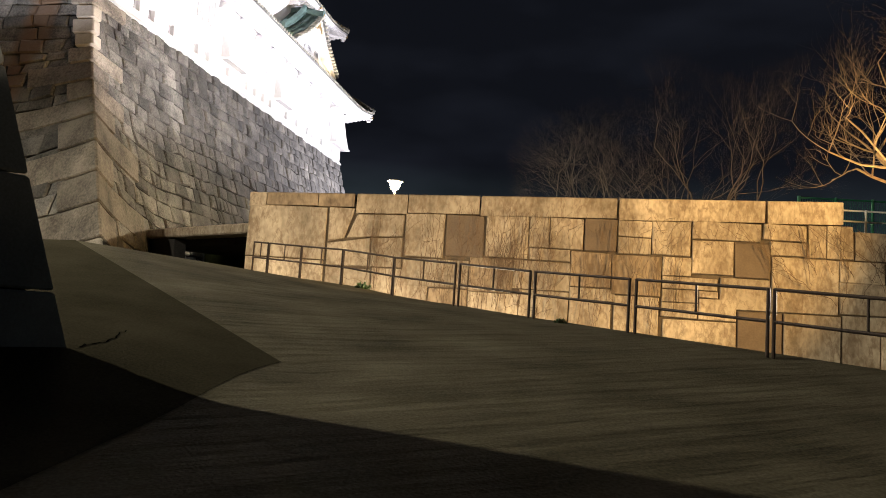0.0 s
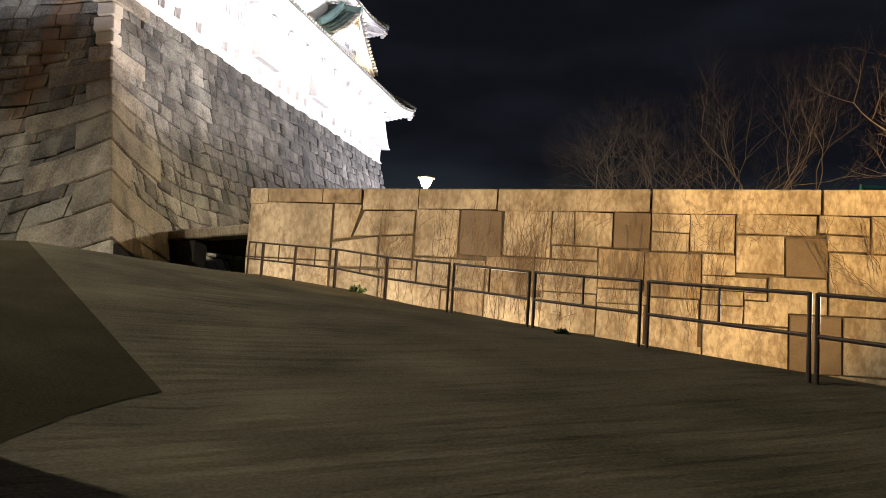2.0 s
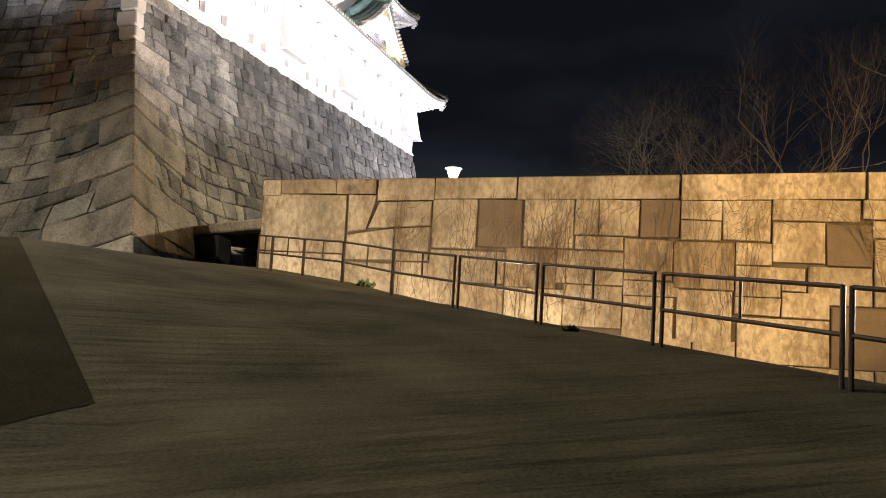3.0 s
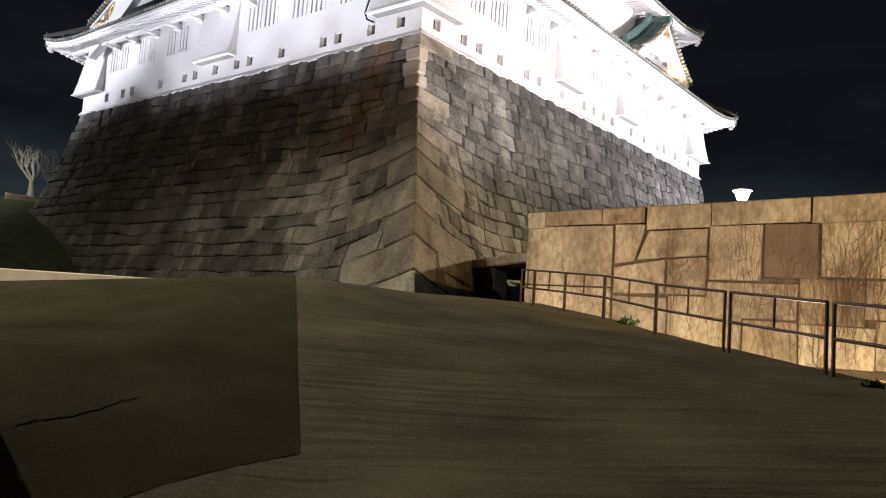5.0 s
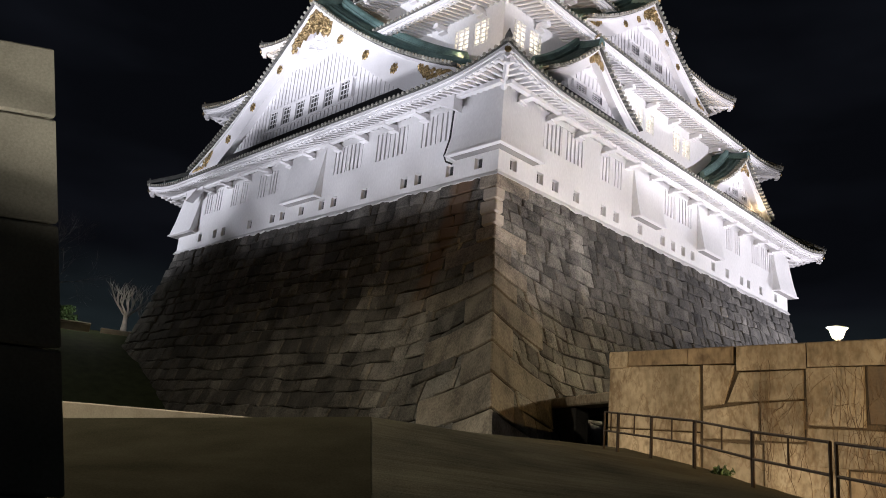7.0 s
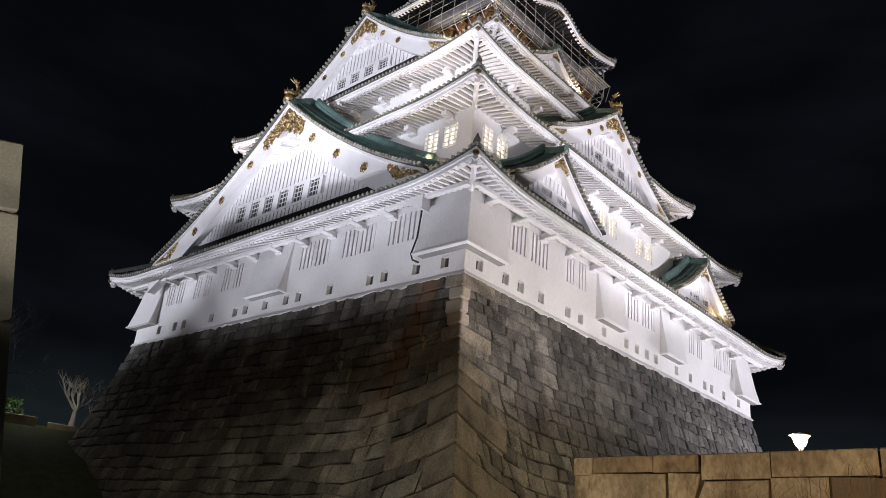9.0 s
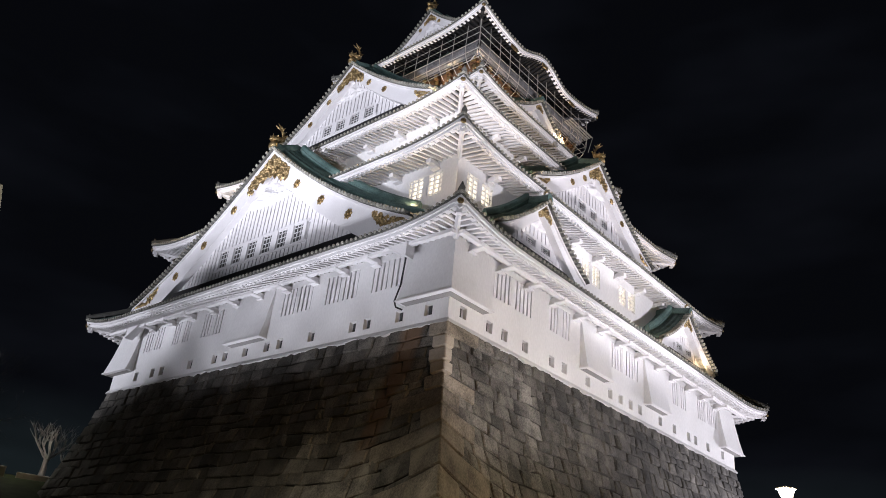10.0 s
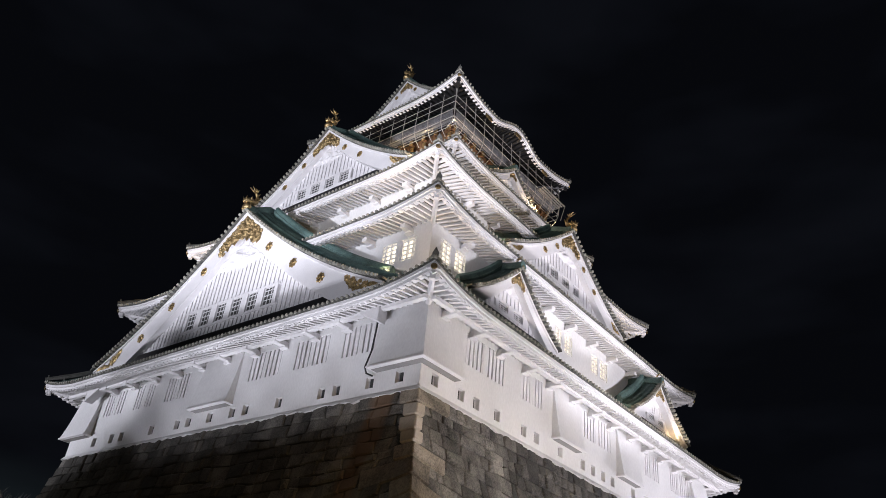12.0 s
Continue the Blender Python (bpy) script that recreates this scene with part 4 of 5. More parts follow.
def build_keep():
    W1 = {0: [(11.1, 13.8), (7.2, 9.9), (3.1, 5.85), (-5.7, -3.2), (-9.4, -7.1), (-13.3, -10.7)],
          1: [(-14.7, -11.1), (-9.3, -7.0), (-2.1, 1.8), (6.9, 9.3), (11.2, 14.8)]}
    L1 = {0: [15.65, 13.6, 11.15, 10, 6.5, 3.55, 2.3, .1, -2.1, -3.3, -6.2, -9.85, -11.1, -13.4],
          1: [-17, -14.8, -13.45, -11.5, -8.8, -7.45, -4.75, -2, -.65, .7, 2, 5, 7.2, 9.6, 10.8, 13, 15.8]}
    for k in range(4):
        h, dist = half(k, 17.0, 18.17)
        wins = [(a, b, 2.66, 4.42) for a, b in W1.get(k, [])]
        loops = [(x - .27, x + .27, .5, 1.14) for x in L1.get(k, [])]
        wall_sheet(side_m(k), h, dist, -.05, 4.95, wins + loops)
        for q in wins:
            barred_window(k, dist, q, 7 if q[1] - q[0] < 3 else 10)
        for q in loops:
            barred_window(k, dist, q, 1)
        corner_bay(k)
        brackets(k, h, dist, 4.57, .8 if k % 2 == 0 else -6.39, 2.64)
    bay(0, 18.17, -1.65, 2.1)
    bay(1, 17.0, -5.75, -2.7)
    bay(1, 17.0, 2.6, 5.5)
    for k in (0, 1):
        plaster_foot(k)
    W2 = {0: [(10.6, 13.3), (-13.3, -10.6)], 1: [(-14.9, -12.4), (-1.6, .9), (3.7, 6.3), (12.4, 14.9)]}
    lit2 = {0: [1, 0], 1: [1, 1, 1, 0]}
    for k in range(4):
        h, dist = half(k, 14.5, 15.85)
        wins = [(a, b, 9.75, 11.3) for a, b in W2.get(k, [])]
        wall_sheet(side_m(k), h, dist, 6.5, 12.3, wins)
        for q, on in zip(wins, lit2.get(k, [])):
            barred_window(k, dist, q, 6, bool(on), 5)
        brackets(k, h, dist, 11.85, 0, 3.2, .8)
        h, dist = half(k, 11.6, 13.1)
        wall_sheet(side_m(k), h, dist, 14, 18.4, [])
        brackets(k, h, dist, 18.0, 0, 3.2, .8)
        h, dist = half(k, 8.7, 8.3)
        wall_sheet(side_m(k), h, dist, 20, 23.9, [])
        brackets(k, h, dist, 23.5, 0, 3.2, .7)
    for t in TIERS:
        roof_tier(*t)
    gable(0, 0, 19.3, 15.5, 14.6, 6.0, 7.0, windows=6, discs=3, fig=1.0)
    gable(0, 0, 13.95, 27.0, 9.8, 20.2, 6.5, windows=4, discs=2, fig=1.0)
    for x in (-10.2, 10.2):
        gable(1, x, 17.05, 10.65, 4.7, 7.1, 3.4, windows=2, discs=0, fig=.45)
    gable(1, 0, 14.8, 20.0, 8.4, 14.5, 5.0, windows=3, discs=2, fig=.9)
    gable(1, 0, 8.9, 28.5, 3.4, 26.2, 2.6, windows=0, discs=0, fig=.4)


def top_storey():
    """The black top storey with its balcony, the hipped gable roof and the scaffold round it."""
    a, b, zm, lift, wall = TOP
    body = Mesh()
    body.box(CX - 6.6, CX + 6.6, CY - 6.4, CY + 6.4, 25.5, 32.2)
    part("top_storey", body, BLACK, keep, "black lacquered top storey")
    fl = Mesh()
    fl.box(CX - 8.0, CX + 8.0, CY - 7.8, CY + 7.8, 29.0, 29.3, ch=.05)
    part("balcony_floor", fl, BLACK, keep)
    for k in range(4):
        h, dist = half(k, 7.9, 7.7)
        mt = side_m(k)
        rl = Mesh()
        for z in (29.7, 30.1, 30.45):
            rl.box(-h, h, -dist - .05, -dist + .05, z - .05, z + .05, mt)
        part("balcony_rail", rl, BLACK, keep)
        bd = Mesh()
        bd.box(-h + .55, h - .55, -dist + .45, -dist + .75, 26.9, 29.0, mt, ch=.04)
        part("timber_band", bd, WOOD, keep, "dark brown timber band under the balcony")
        sh = Mesh()
        sh.strip([[(x, -dist - .25 - o, z) for x in (-h - .2, -h / 3, h / 3, h + .2)] for o, z in ((-.3, 28.95), (.02, 29.15), (.14, 29.45), (.15, 29.8), (.05, 30.25))], closed=False, m=mt)
        part("dust_sheet", sh, NET, keep, "grey dust sheet on the balcony")
        for row, (z, out) in enumerate(((27.75, .5), (28.4, .9))):
            n = 12
            for i in range(n):
                x = -h * .95 + 1.9 * h * i / (n - 1)
                m = Mesh()
                m.box(x - .16, x + .16, -dist + 1.0, -dist + .4 - out * .5, z, z + .4, mt)
                br = part("balcony_bracket", m, WOOD, keep, "dark brown wooden bracket")
                q = Mesh()
                q.box(x - .19, x + .19, -dist + .4 - out * .5 - .05, -dist + .4 - out * .5 + .05, z - .03, z + .43, mt, ch=.02)
                part("gilt_cap", q, GOLD, br, "gilded cap on a bracket end")
    roof_tier(a, b, zm, lift, wall, (4.9, 6.1), 35.0, bumped=True)
    # upper slopes of the hipped gable roof
    for k in (1, 3):
        mt = side_m(k)
        sl = Mesh()
        rows = []
        for s in (0, .25, .5, .75, 1):
            rows.append([(x, -lerp(4.95, 0, s), lerp(34.9, 39.0, s) - .5 * s * (1 - s)) for x in (-6.3, -2, 2, 6.3)])
        sl.strip(rows, closed=False, m=mt)
        part("roof_slope", sl, COPPER, keep)
    for k in (0, 2):
        gable(k, 0, 6.1, 39.0, 4.9, 35.1, 6.1, windows=0, discs=1, fig=1.0)
    # gilt plates on the black eaves
    for k in (0, 1):
        h, dist = half(k, a, b)
        mt = side_m(k)
        for x in ((-4.6, 0, 4.6) if k else ()):
            m = Mesh()
            z = eave_z(x, h, zm, lift, 1.25 if k else 0) - .75
            m.box(x - .45, x + .45, -dist + .02, -dist + .12, z - .22, z + .2, mt, ch=.03)
            part("gilt_plate", m, GOLD, keep, "gilded plate on the eave")


def scaffold():
    """Pipes standing round the top storey."""
    sc = empty("scaffold", "steel pipe scaffold standing round the top storey", "scaffold", place=(0, 0, 0))
    for k in range(4):
        h, dist = half(k, 8.55, 8.4)
        mt = side_m(k)
        n = 13
        for i in range(n):
            x = -h + 2 * h * i / (n - 1)
            m = Mesh()
            m.tube([mt @ Vector((x, -dist + d, z)) for d, z in ((.8, 27.8), (.3, 28.2), (.04, 28.8), (-.04, 29.6), (0.05, 31.9))], .035, 5)
            part("standard", m, STEEL, sc)
        for z, d in ((28.2, .3), (28.9, .03), (29.7, -.02), (30.5, 0), (31.2, .03)):
            m = Mesh()
            m.tube([mt @ Vector((-h, -dist + d, z)), mt @ Vector((h, -dist + d, z))], .03, 5)
            part("ledger", m, STEEL, sc)
    mt = side_m(1)
    for i in range(5):
        m = Mesh()
        x = 5.2 + i * .75
        m.tube([mt @ Vector((x, -8.9, 28.0)), mt @ Vector((x + 1.3, -8.6, 30.6))], .035, 5)
        part("brace", m, STEEL, sc)
        m = Mesh()
        m.box(4.6, 8.3, -9.3 + i * .25, -9.15 + i * .25, 29.6, 29.64, mt)
        part("plank", m, STEEL, sc)


build_keep()
downpipe()
top_storey()
scaffold()

# ---------- masonry wall of the sunken yard ----------
WN = Vector((WDIR.y, -WDIR.x, 0))          # towards the yard
WALL_M = Matrix(((WDIR.x, -WN.x, 0, WALL0.x), (WDIR.y, -WN.y, 0, WALL0.y), (0, 0, 1, 0), (0, 0, 0, 1)))


def cap_z(u):
    return -10.93 + 0.036 * u


def yard_wall():
    wall = empty("masonry_wall", "long wall of large squared yellow-grey stones lit by amber lamps", "stone wall", place=(0, 0, 0))
    rng = random.Random(8)
    core = Mesh()
    core.box(0.0, 16.1, .03, 1.6, -17.6, -11.05, WALL_M)
    core.box(16.1, 46, .03, 1.6, -17.6, -11.25, WALL_M)
    core.box(.08, .5, .1, 9.0, -17.6, -11.1, WALL_M)
    part("core", core, JOINT, wall)

    def block(u0, u1, z0, z1, material=WALLSTONE, proud=None, corners=None):
        m = Mesh()
        under = float(np.interp((u0 + u1) / 2, [0, 1.9, 2.0, 3, 3.1, 4.5, 4.6, 6.5, 10.2, 14.2, 16.2, 16.3], [-11.31, -11.23, -11.23, -11.20, -11.36, -11.32, -11.28, -11.22, -11.14, -11.04, -10.98, -11.12]))
        if z1 > under - .3:
            z1 = under
        p = rng.uniform(0, .022) if proud is None else proud
        g, e = .009, .016
        q = corners or [(u0 + g, z0 + g), (u1 - g, z0 + g), (u1 - g, z1 - g), (u0 + g, z1 - g)]
        q = [(x + rng.uniform(-.02, .012) * (1 if i in (1, 2) else -1), z + rng.uniform(-.02, .012) * (1 if i > 1 else -1)) for i, (x, z) in enumerate(q)]
        c = ((u0 + u1) / 2, (z0 + z1) / 2)

        def pull(d):
            return [(x + math.copysign(d, c[0] - x), z + math.copysign(d, c[1] - z)) for x, z in q]
        j = [rng.uniform(-.012, .012) for _ in range(4)]
        m.strip([[(x, .35, z) for x, z in q], [(x, -p * .4, z) for x, z in q], [(x, -p - .02 + j[i], z) for i, (x, z) in enumerate(pull(e))]], m=WALL_M)
        return part("stone", m, material, wall)
    # coping course
    for u0, u1, h0 in ((0, .5, .4), (.5, 1.97, .36), (1.97, 3.0, .38), (3.05, 4.5, .55), (4.5, 6.5, .52), (6.52, 10.24, .56), (10.28, 14.17, .6), (14.22, 16.2, .62)):
        m = Mesh()
        e = .03
        z0a, z0b = cap_z(u0) - h0, cap_z(u1) - h0
        za, zb2 = cap_z(u0), cap_z(u1)
        m.strip([[(u, y, lerp(za, zb2, (u - u0) / (u1 - u0)) - d) for y, d in ((-.06, h0), (-.06, e), (-.02, 0), (1.5, 0), (1.5, h0))] for u in (u0 + .012, u1 - .012)], m=WALL_M)
        part("coping_stone", m, BROWNSTONE if u0 in (.5, 1.97) else WALLSTONE, wall)
    # courses: (top, bottom, joints, dark ones), in metres along the wall and down from the coping's line
    plan = [
        ((0, 2.25, -11.32, -12.75), (4.45, 5.58, -11.45, -12.5), (6.7, 7.88, -11.35, -12.38)),
        ((7.88, 8.45, -11.32, -12.05), (8.45, 9.38, -11.3, -12.05), (10.28, 11.2, -11.22, -11.6), (10.28, 11.2, -11.6, -12.08), (11.2, 12.25, -11.2, -12.05)),
        ((12.25, 14.1, -11.15, -11.55), (14.12, 15.27, -11.1, -11.5), (14.3, 15.27, -11.5, -11.9), (15.28, 15.78, -11.06, -11.9), (15.78, 16.48, -11.06, -11.9)),
        ((12.28, 13.38, -11.58, -12.52), (11.5, 12.28, -12.08, -12.6), (14.36, 16.12, -11.92, -13.4), (16.12, 17.3, -11.92, -12.5), (16.12, 17.9, -12.5, -13.35)),
        ((0, 2.25, -12.75, -13.6), (2.3, 3.6, -12.9, -13.8), (3.6, 5.2, -12.85, -14.0)),
        ((4.45, 6.3, -12.5, -13.3), (6.3, 7.5, -12.4, -13.35), (7.5, 9.05, -12.4, -13.2), (7.9, 9.03, -12.05, -12.4), (9.05, 10.14, -12.07, -13.05)),
        ((10.14, 11.5, -12.1, -13.2), (11.5, 12.98, -12.6, -12.95), (11.5, 12.48, -12.95, -13.3), (13.02, 14.35, -12.56, -13.42), (12.48, 13.02, -12.95, -13.15)),
        ((12.48, 13.5, -13.15, -13.72), (11.5, 12.48, -13.3, -13.72), (11.55, 13.5, -13.75, -14.78), (14.7, 16.18, -13.4, -14.75), (16.2, 17.9, -13.35, -13.75)),
        ((16.2, 17.2, -13.77, -14.7), (17.2, 18.6, -13.77, -14.8), (9.05, 10.3, -13.05, -13.4), (9.05, 10.2, -13.4, -14.4), (10.25, 11.45, -13.2, -14.4)),
        ((6.3, 7.7, -13.35, -14.2), (7.7, 9.05, -13.2, -14.2), (5.2, 6.3, -13.3, -14.2), (17.3, 18.6, -11.92, -12.5), (16.5, 17.6, -11.12, -11.9)),
    ]
    for row in plan:
        for u0, u1, z1, z0 in row:
            block(u0, u1, z0, z1, BROWNSTONE if (u0, z1) in ((9.05, -12.07), (10.14, -12.1), (6.3, -12.4), (5.2, -13.3)) else WALLSTONE)
    for corners in (((2.3, -12.2), (2.78, -12.1), (3.04, -11.24), (2.3, -11.24)), ((2.84, -12.06), (4.42, -11.95), (4.42, -11.35), (3.1, -11.39)),
                    ((2.3, -12.88), (3.52, -12.83), (3.52, -12.04), (2.3, -12.23)), ((3.56, -12.83), (4.42, -12.83), (4.42, -11.98), (3.56, -12.04))):
        block(corners[0][0], corners[1][0], corners[0][1], corners[2][1], corners=list(corners))
    for u0, u1, z1, z0 in ((5.6, 6.67, -11.36, -12.42), (9.4, 10.27, -11.26, -12.06), (13.39, 14.33, -11.6, -12.55), (13.52, 14.69, -13.43, -14.78)):
        block(u0, u1, z0, z1, DARKSTONE, .01)
    # rest of the wall, below and beyond
    z = -14.3
    while z > -17.3:
        u = 0.0
        while u < 30:
            w = rng.uniform(.9, 2.0)
            block(u, u + w, z - .95, z - .02 - (0 if u < 11.5 else .45) * (z > -14.5))
            u += w
        z -= .97
    for z1, z0 in ((-11.12, -11.95), (-11.95, -12.9), (-12.9, -13.75), (-13.75, -14.75)):
        u = 17.65 if z1 > -12 else 18.6
        while u < 32:
            w = rng.uniform(.8, 1.9)
            block(u, u + w, z0, z1)
            u += w
    # the wall's end, turning back beside the keep
    z = -11.35
    while z > -14:
        y = 0.0
        m = Mesh()
        h = rng.uniform(.6, 1.1)
        while y < 8:
            w = rng.uniform(1.0, 2.0)
            m = Mesh()
            m.box(-.03, .3, y + .36 if y == 0 else y + .012, y + w - .012, max(z - h, -14) + .012, z - .012, WALL_M, ch=.03)
            part("stone", m, WALLSTONE, wall)
            y += w
        z -= h
    return wall


def terrace():
    """The raised ground behind the wall."""
    m = Mesh()
    ring = [(14.2, -9.0), (62, -3.6), (400, 120), (400, 600), (-60, 600), (-60, 44), (4.5, 44), (3.9, 5.5), (11.8, 0.6)]
    m.strip([[(x, y, -18.5) for x, y in ring], [(x, y, TERRACE) for x, y in ring]])
    tagged(part("terrace_ground", m, GRASS), "dark earth of the raised terrace behind the wall", "ground", kind="structure")
    # low shaded wall with a coping between the keep and the masonry wall
    w = empty("low_wall", "low shaded wall with a pale stained coping beside the keep", "stone wall", place=(0, 0, 0))
    a, b = Vector((3.6, 1.0, 0)), Vector((12.6, -4.3, 0))
    d = (b - a).normalized()
    mt = Matrix(((d.x, -d.y, 0, a.x), (d.y, d.x, 0, a.y), (0, 0, 1, 0), (0, 0, 0, 1)))
    L = (b - a).length
    # pier in the dark joint colour, painting the shade under the coping
    q = Mesh()
    q.box(0, 2.2, -.1, .5, -14, -11.32, mt, ch=.03)
    part("pier", q, MORTAR, w)
    # unseen slab, added to keep light out of the opening from above
    q = Mesh()
    q.box(-.5, L, .6, 5.2, -11.6, -11.26, mt)
    part("light_stop_slab", q, MORTAR, w)
    u = 0.0
    for n in (2.6, 2.2, 2.9, 2.74):
        q = Mesh()
        q.box(u + .01, min(u + n, L) - .01, -.32, .6, -11.32, -10.92, mt, ch=.06)
        part("coping_stone", q, WALLSTONE, w)
        u += n


def rail_panel(name, u0, u1):
    """One bay of the railing: two posts, two rails, one short upright."""
    r = empty(name, "dark brown painted steel railing along the drop", "railing", "railing bays", place=(0, 0, 0))

    def at(u, z):
        p = O + U * u + V * float(np.interp(u, [-9, 0, 2.3, 4.4, 6.2, 8.3, 10, 11.7, 12.8, 15], [.3, 0, -.3, -.33, -.15, -.13, 0, .22, .5, .9]))
        return (p.x, p.y, rail_z(u) + z)
    t = .023
    for u in (u0, u1):
        m = Mesh()
        m.tube([at(u, -.15), at(u, .80)], t, 8)
        part("post", m, IRON, r)
    for z in (.79, .40):
        m = Mesh()
        m.tube([at(u0, z), at((u0 + u1) / 2, z), at(u1, z)], t * .9, 8)
        part("rail", m, IRON, r)
    m = Mesh()
    m.tube([at((u0 + u1) / 2, .40), at((u0 + u1) / 2, .79)], t * .7, 8)
    part("upright", m, IRON, r)


def near_wall():
    """Smooth ashlar wall close beside the path, its corner leaning back."""
    w = empty("ashlar_wall", "tall wall of smooth grey squared blocks beside the path", "stone wall", place=(0, 0, 0))
    f1, f2 = Vector((-.53, -.848, 0)), Vector((-.97, -.243, 0))
    n1, n2 = Vector((.848, -.53, 0)), Vector((-.243, .97, 0))

    def corner(z):
        s = (z + 14.77) / 3.98
        return Vector((lerp(18.45, 17.345, s), lerp(-24.19, -24.75, s), z))
    zs = [-10.79, -11.45, -12.35, -13.3, -14.3, -15.4, -16.8]
    core = Mesh()
    core.strip([[tuple(corner(z) + p) for p in (f1 * .1 - n1 * .12 + f2 * .1, f1 * 16 - n1 * .12, f1 * 16 + f2 * 7, f2 * 7 - n2 * .12)] for z in (-17, -10.85)])
    part("core", core, MORTAR, w)
    rng = random.Random(3)
    for j in range(len(zs) - 1):
        z1, z0 = zs[j] - .008, zs[j + 1] + .008
        for f, n, other, length in ((f1, n1, f2, 16), (f2, n2, f1, 7)):
            u = 0.0 if f is f1 else .9
            while u < length:
                b = min(u + rng.uniform(1.2, 2.2), length)
                if u == 0:
                    b = rng.uniform(1.4, 2.4)
                m = Mesh()
                e, back = .02, .9
                rings = []
                for z, i in ((z0, e), (z0 + e, 0), (z1 - e, 0), (z1, e)):
                    c = corner(z)
                    inner = c + other * back if u == 0 else c + f * (u + .006 + i) - n * back
                    rings.append([tuple(c + f * (u + .006 + i) - n * i), tuple(c + f * (b - .006 - i) - n * i), tuple(c + f * (b - .006 - i) - n * back), tuple(inner)])
                m.strip(rings)
                part("block", m, NEARSTONE, w)
                u = b
    return w


def paving_patch():
    """Smoother paving beside the ashlar wall, meeting the path along the fold; its darker colour paints the shade
    there.
    """
    m = Mesh()
    rows = []
    for u in [-3 + .25 * i for i in range(21)] + [2.315] + [2.5 + .25 * i for i in range(80)]:
        edge = max(fold(u), (O.x - 0.7507 * u - 19.87) / 0.6606)
        row = []
        for j in range(28):
            v = edge + .3 * j
            q = O + U * u + V * v
            row.append((q.x, q.y, ground_z(u, v) + .006))
        rows.append(row)
    m.strip(rows, closed=False)
    tagged(part("paving_patch", m, PATCH, smooth=True), "smooth paving beside the ashlar wall, shade painted into its colour", "paving", kind="structure")


def crack():
    """A jagged crack in the paving, running from the foot of the ashlar wall."""
    rng = random.Random(6)
    m, rows = Mesh(), []
    u, v = 2.46, 7.10
    for i in range(16):
        w = .008 * (1 - i / 17) + .003
        q0, q1 = O + U * (u - w) + V * (v - w), O + U * (u + w) + V * (v + w)
        rows.append([(q0.x, q0.y, ground_z(u, v) + .009), (q1.x, q1.y, ground_z(u, v) + .009)])
        u += .055 + rng.uniform(-.06, .06)
        v -= .038 + rng.uniform(-.03, .03)
    m.strip(rows, closed=False)
    tagged(part("paving_crack", m, CRACK), "jagged dark crack in the smooth paving", "crack", kind="structure")


def street_lamp():
    lp = empty("street_lamp", "glowing white lantern on a post behind the wall", "street lamp", place=(13.0, 7.5, TERRACE))
    p = Mesh()
    p.lathe([(.16, 0), (.16, .5), (.09, .6), (.07, 3.2), (.10, 3.55), (.15, 3.66)], 12)
    part("post", p, IRON, lp)
    g = Mesh()
    g.lathe([(.12, 3.68), (.19, 3.71), (.24, 3.82), (.31, 4.02), (.33, 4.10), (.1, 4.13)], 16)
    part("lantern_glass", g, GLOW, lp, "glowing lantern glass", smooth=True)
    c = Mesh()
    c.lathe([(.42, 4.11), (.43, 4.14), (.2, 4.20), (.05, 4.25), (.0, 4.26)], 16)
    part("cap", c, WHITE, lp)


bulb("lantern_bulb", (13.0, 7.5, TERRACE + 3.2), 4000, (1.0, 0.84, 0.58), 0.2)


def branch(m, p, d, r, length, level, rng, spread, up, tips):
    """Grows one limb and what springs from it."""
    pts, rad, n = [p.copy()], [r], 4
    for i in range(n):
        d = (d + Vector((rng.gauss(0, .16), rng.gauss(0, .16), rng.gauss(0, .12) + up))).normalized()
        p = p + d * length / n
        pts.append(p.copy())
        rad.append(r * (1 - .5 * (i + 1) / n))
    m.tube(pts, rad, 6 if level > 3 else 4 if level > 1 else 3)
    if level == 0:
        tips.append((p, d))
        return
    for i in range(rng.choice((2, 3, 3, 3) if level > 2 else (4, 4, 5))):
        k = rng.choice((2, 3, 4, 4))
        t = Vector((rng.gauss(0, 1), rng.gauss(0, 1), rng.gauss(0, .6))).normalized()
        branch(m, pts[k], (d + t * spread).normalized(), rad[k] * rng.uniform(.6, .8), length * rng.uniform(.62, .84), level - 1, rng, spread, up, tips)


def bare_tree(place, height, seed, levels=5, material=None, label="leafless spreading tree", spread=.85, up=.05, r=.28, lean=(0, 0), fork=.22, limbs=5):
    t = empty("tree", label, "tree", "bare trees", place=place)
    rng = random.Random(seed)
    tr, cr, tips = Mesh(), Mesh(), []
    h0 = height * fork
    tr.tube([(0, 0, -.4), (.03, .02, .3), (lean[0] * .4, lean[1] * .4, h0 * .6), (lean[0], lean[1], h0)], [r * 1.4, r * 1.1, r * .9, r * .85], 9)
    part("trunk", tr, material or BARK, t)
    for i in range(limbs):
        a = 2 * math.pi * i / limbs + rng.uniform(-.4, .4)
        d = Vector((math.cos(a), math.sin(a), rng.uniform(.5, 1.3))).normalized()
        branch(cr, Vector((lean[0], lean[1], h0 * rng.uniform(.8, 1.0))), d, r * .62, height * .3, levels, rng, spread, up, tips)
    part("crown", cr, material or BARK, t, "bare twigs and branches")


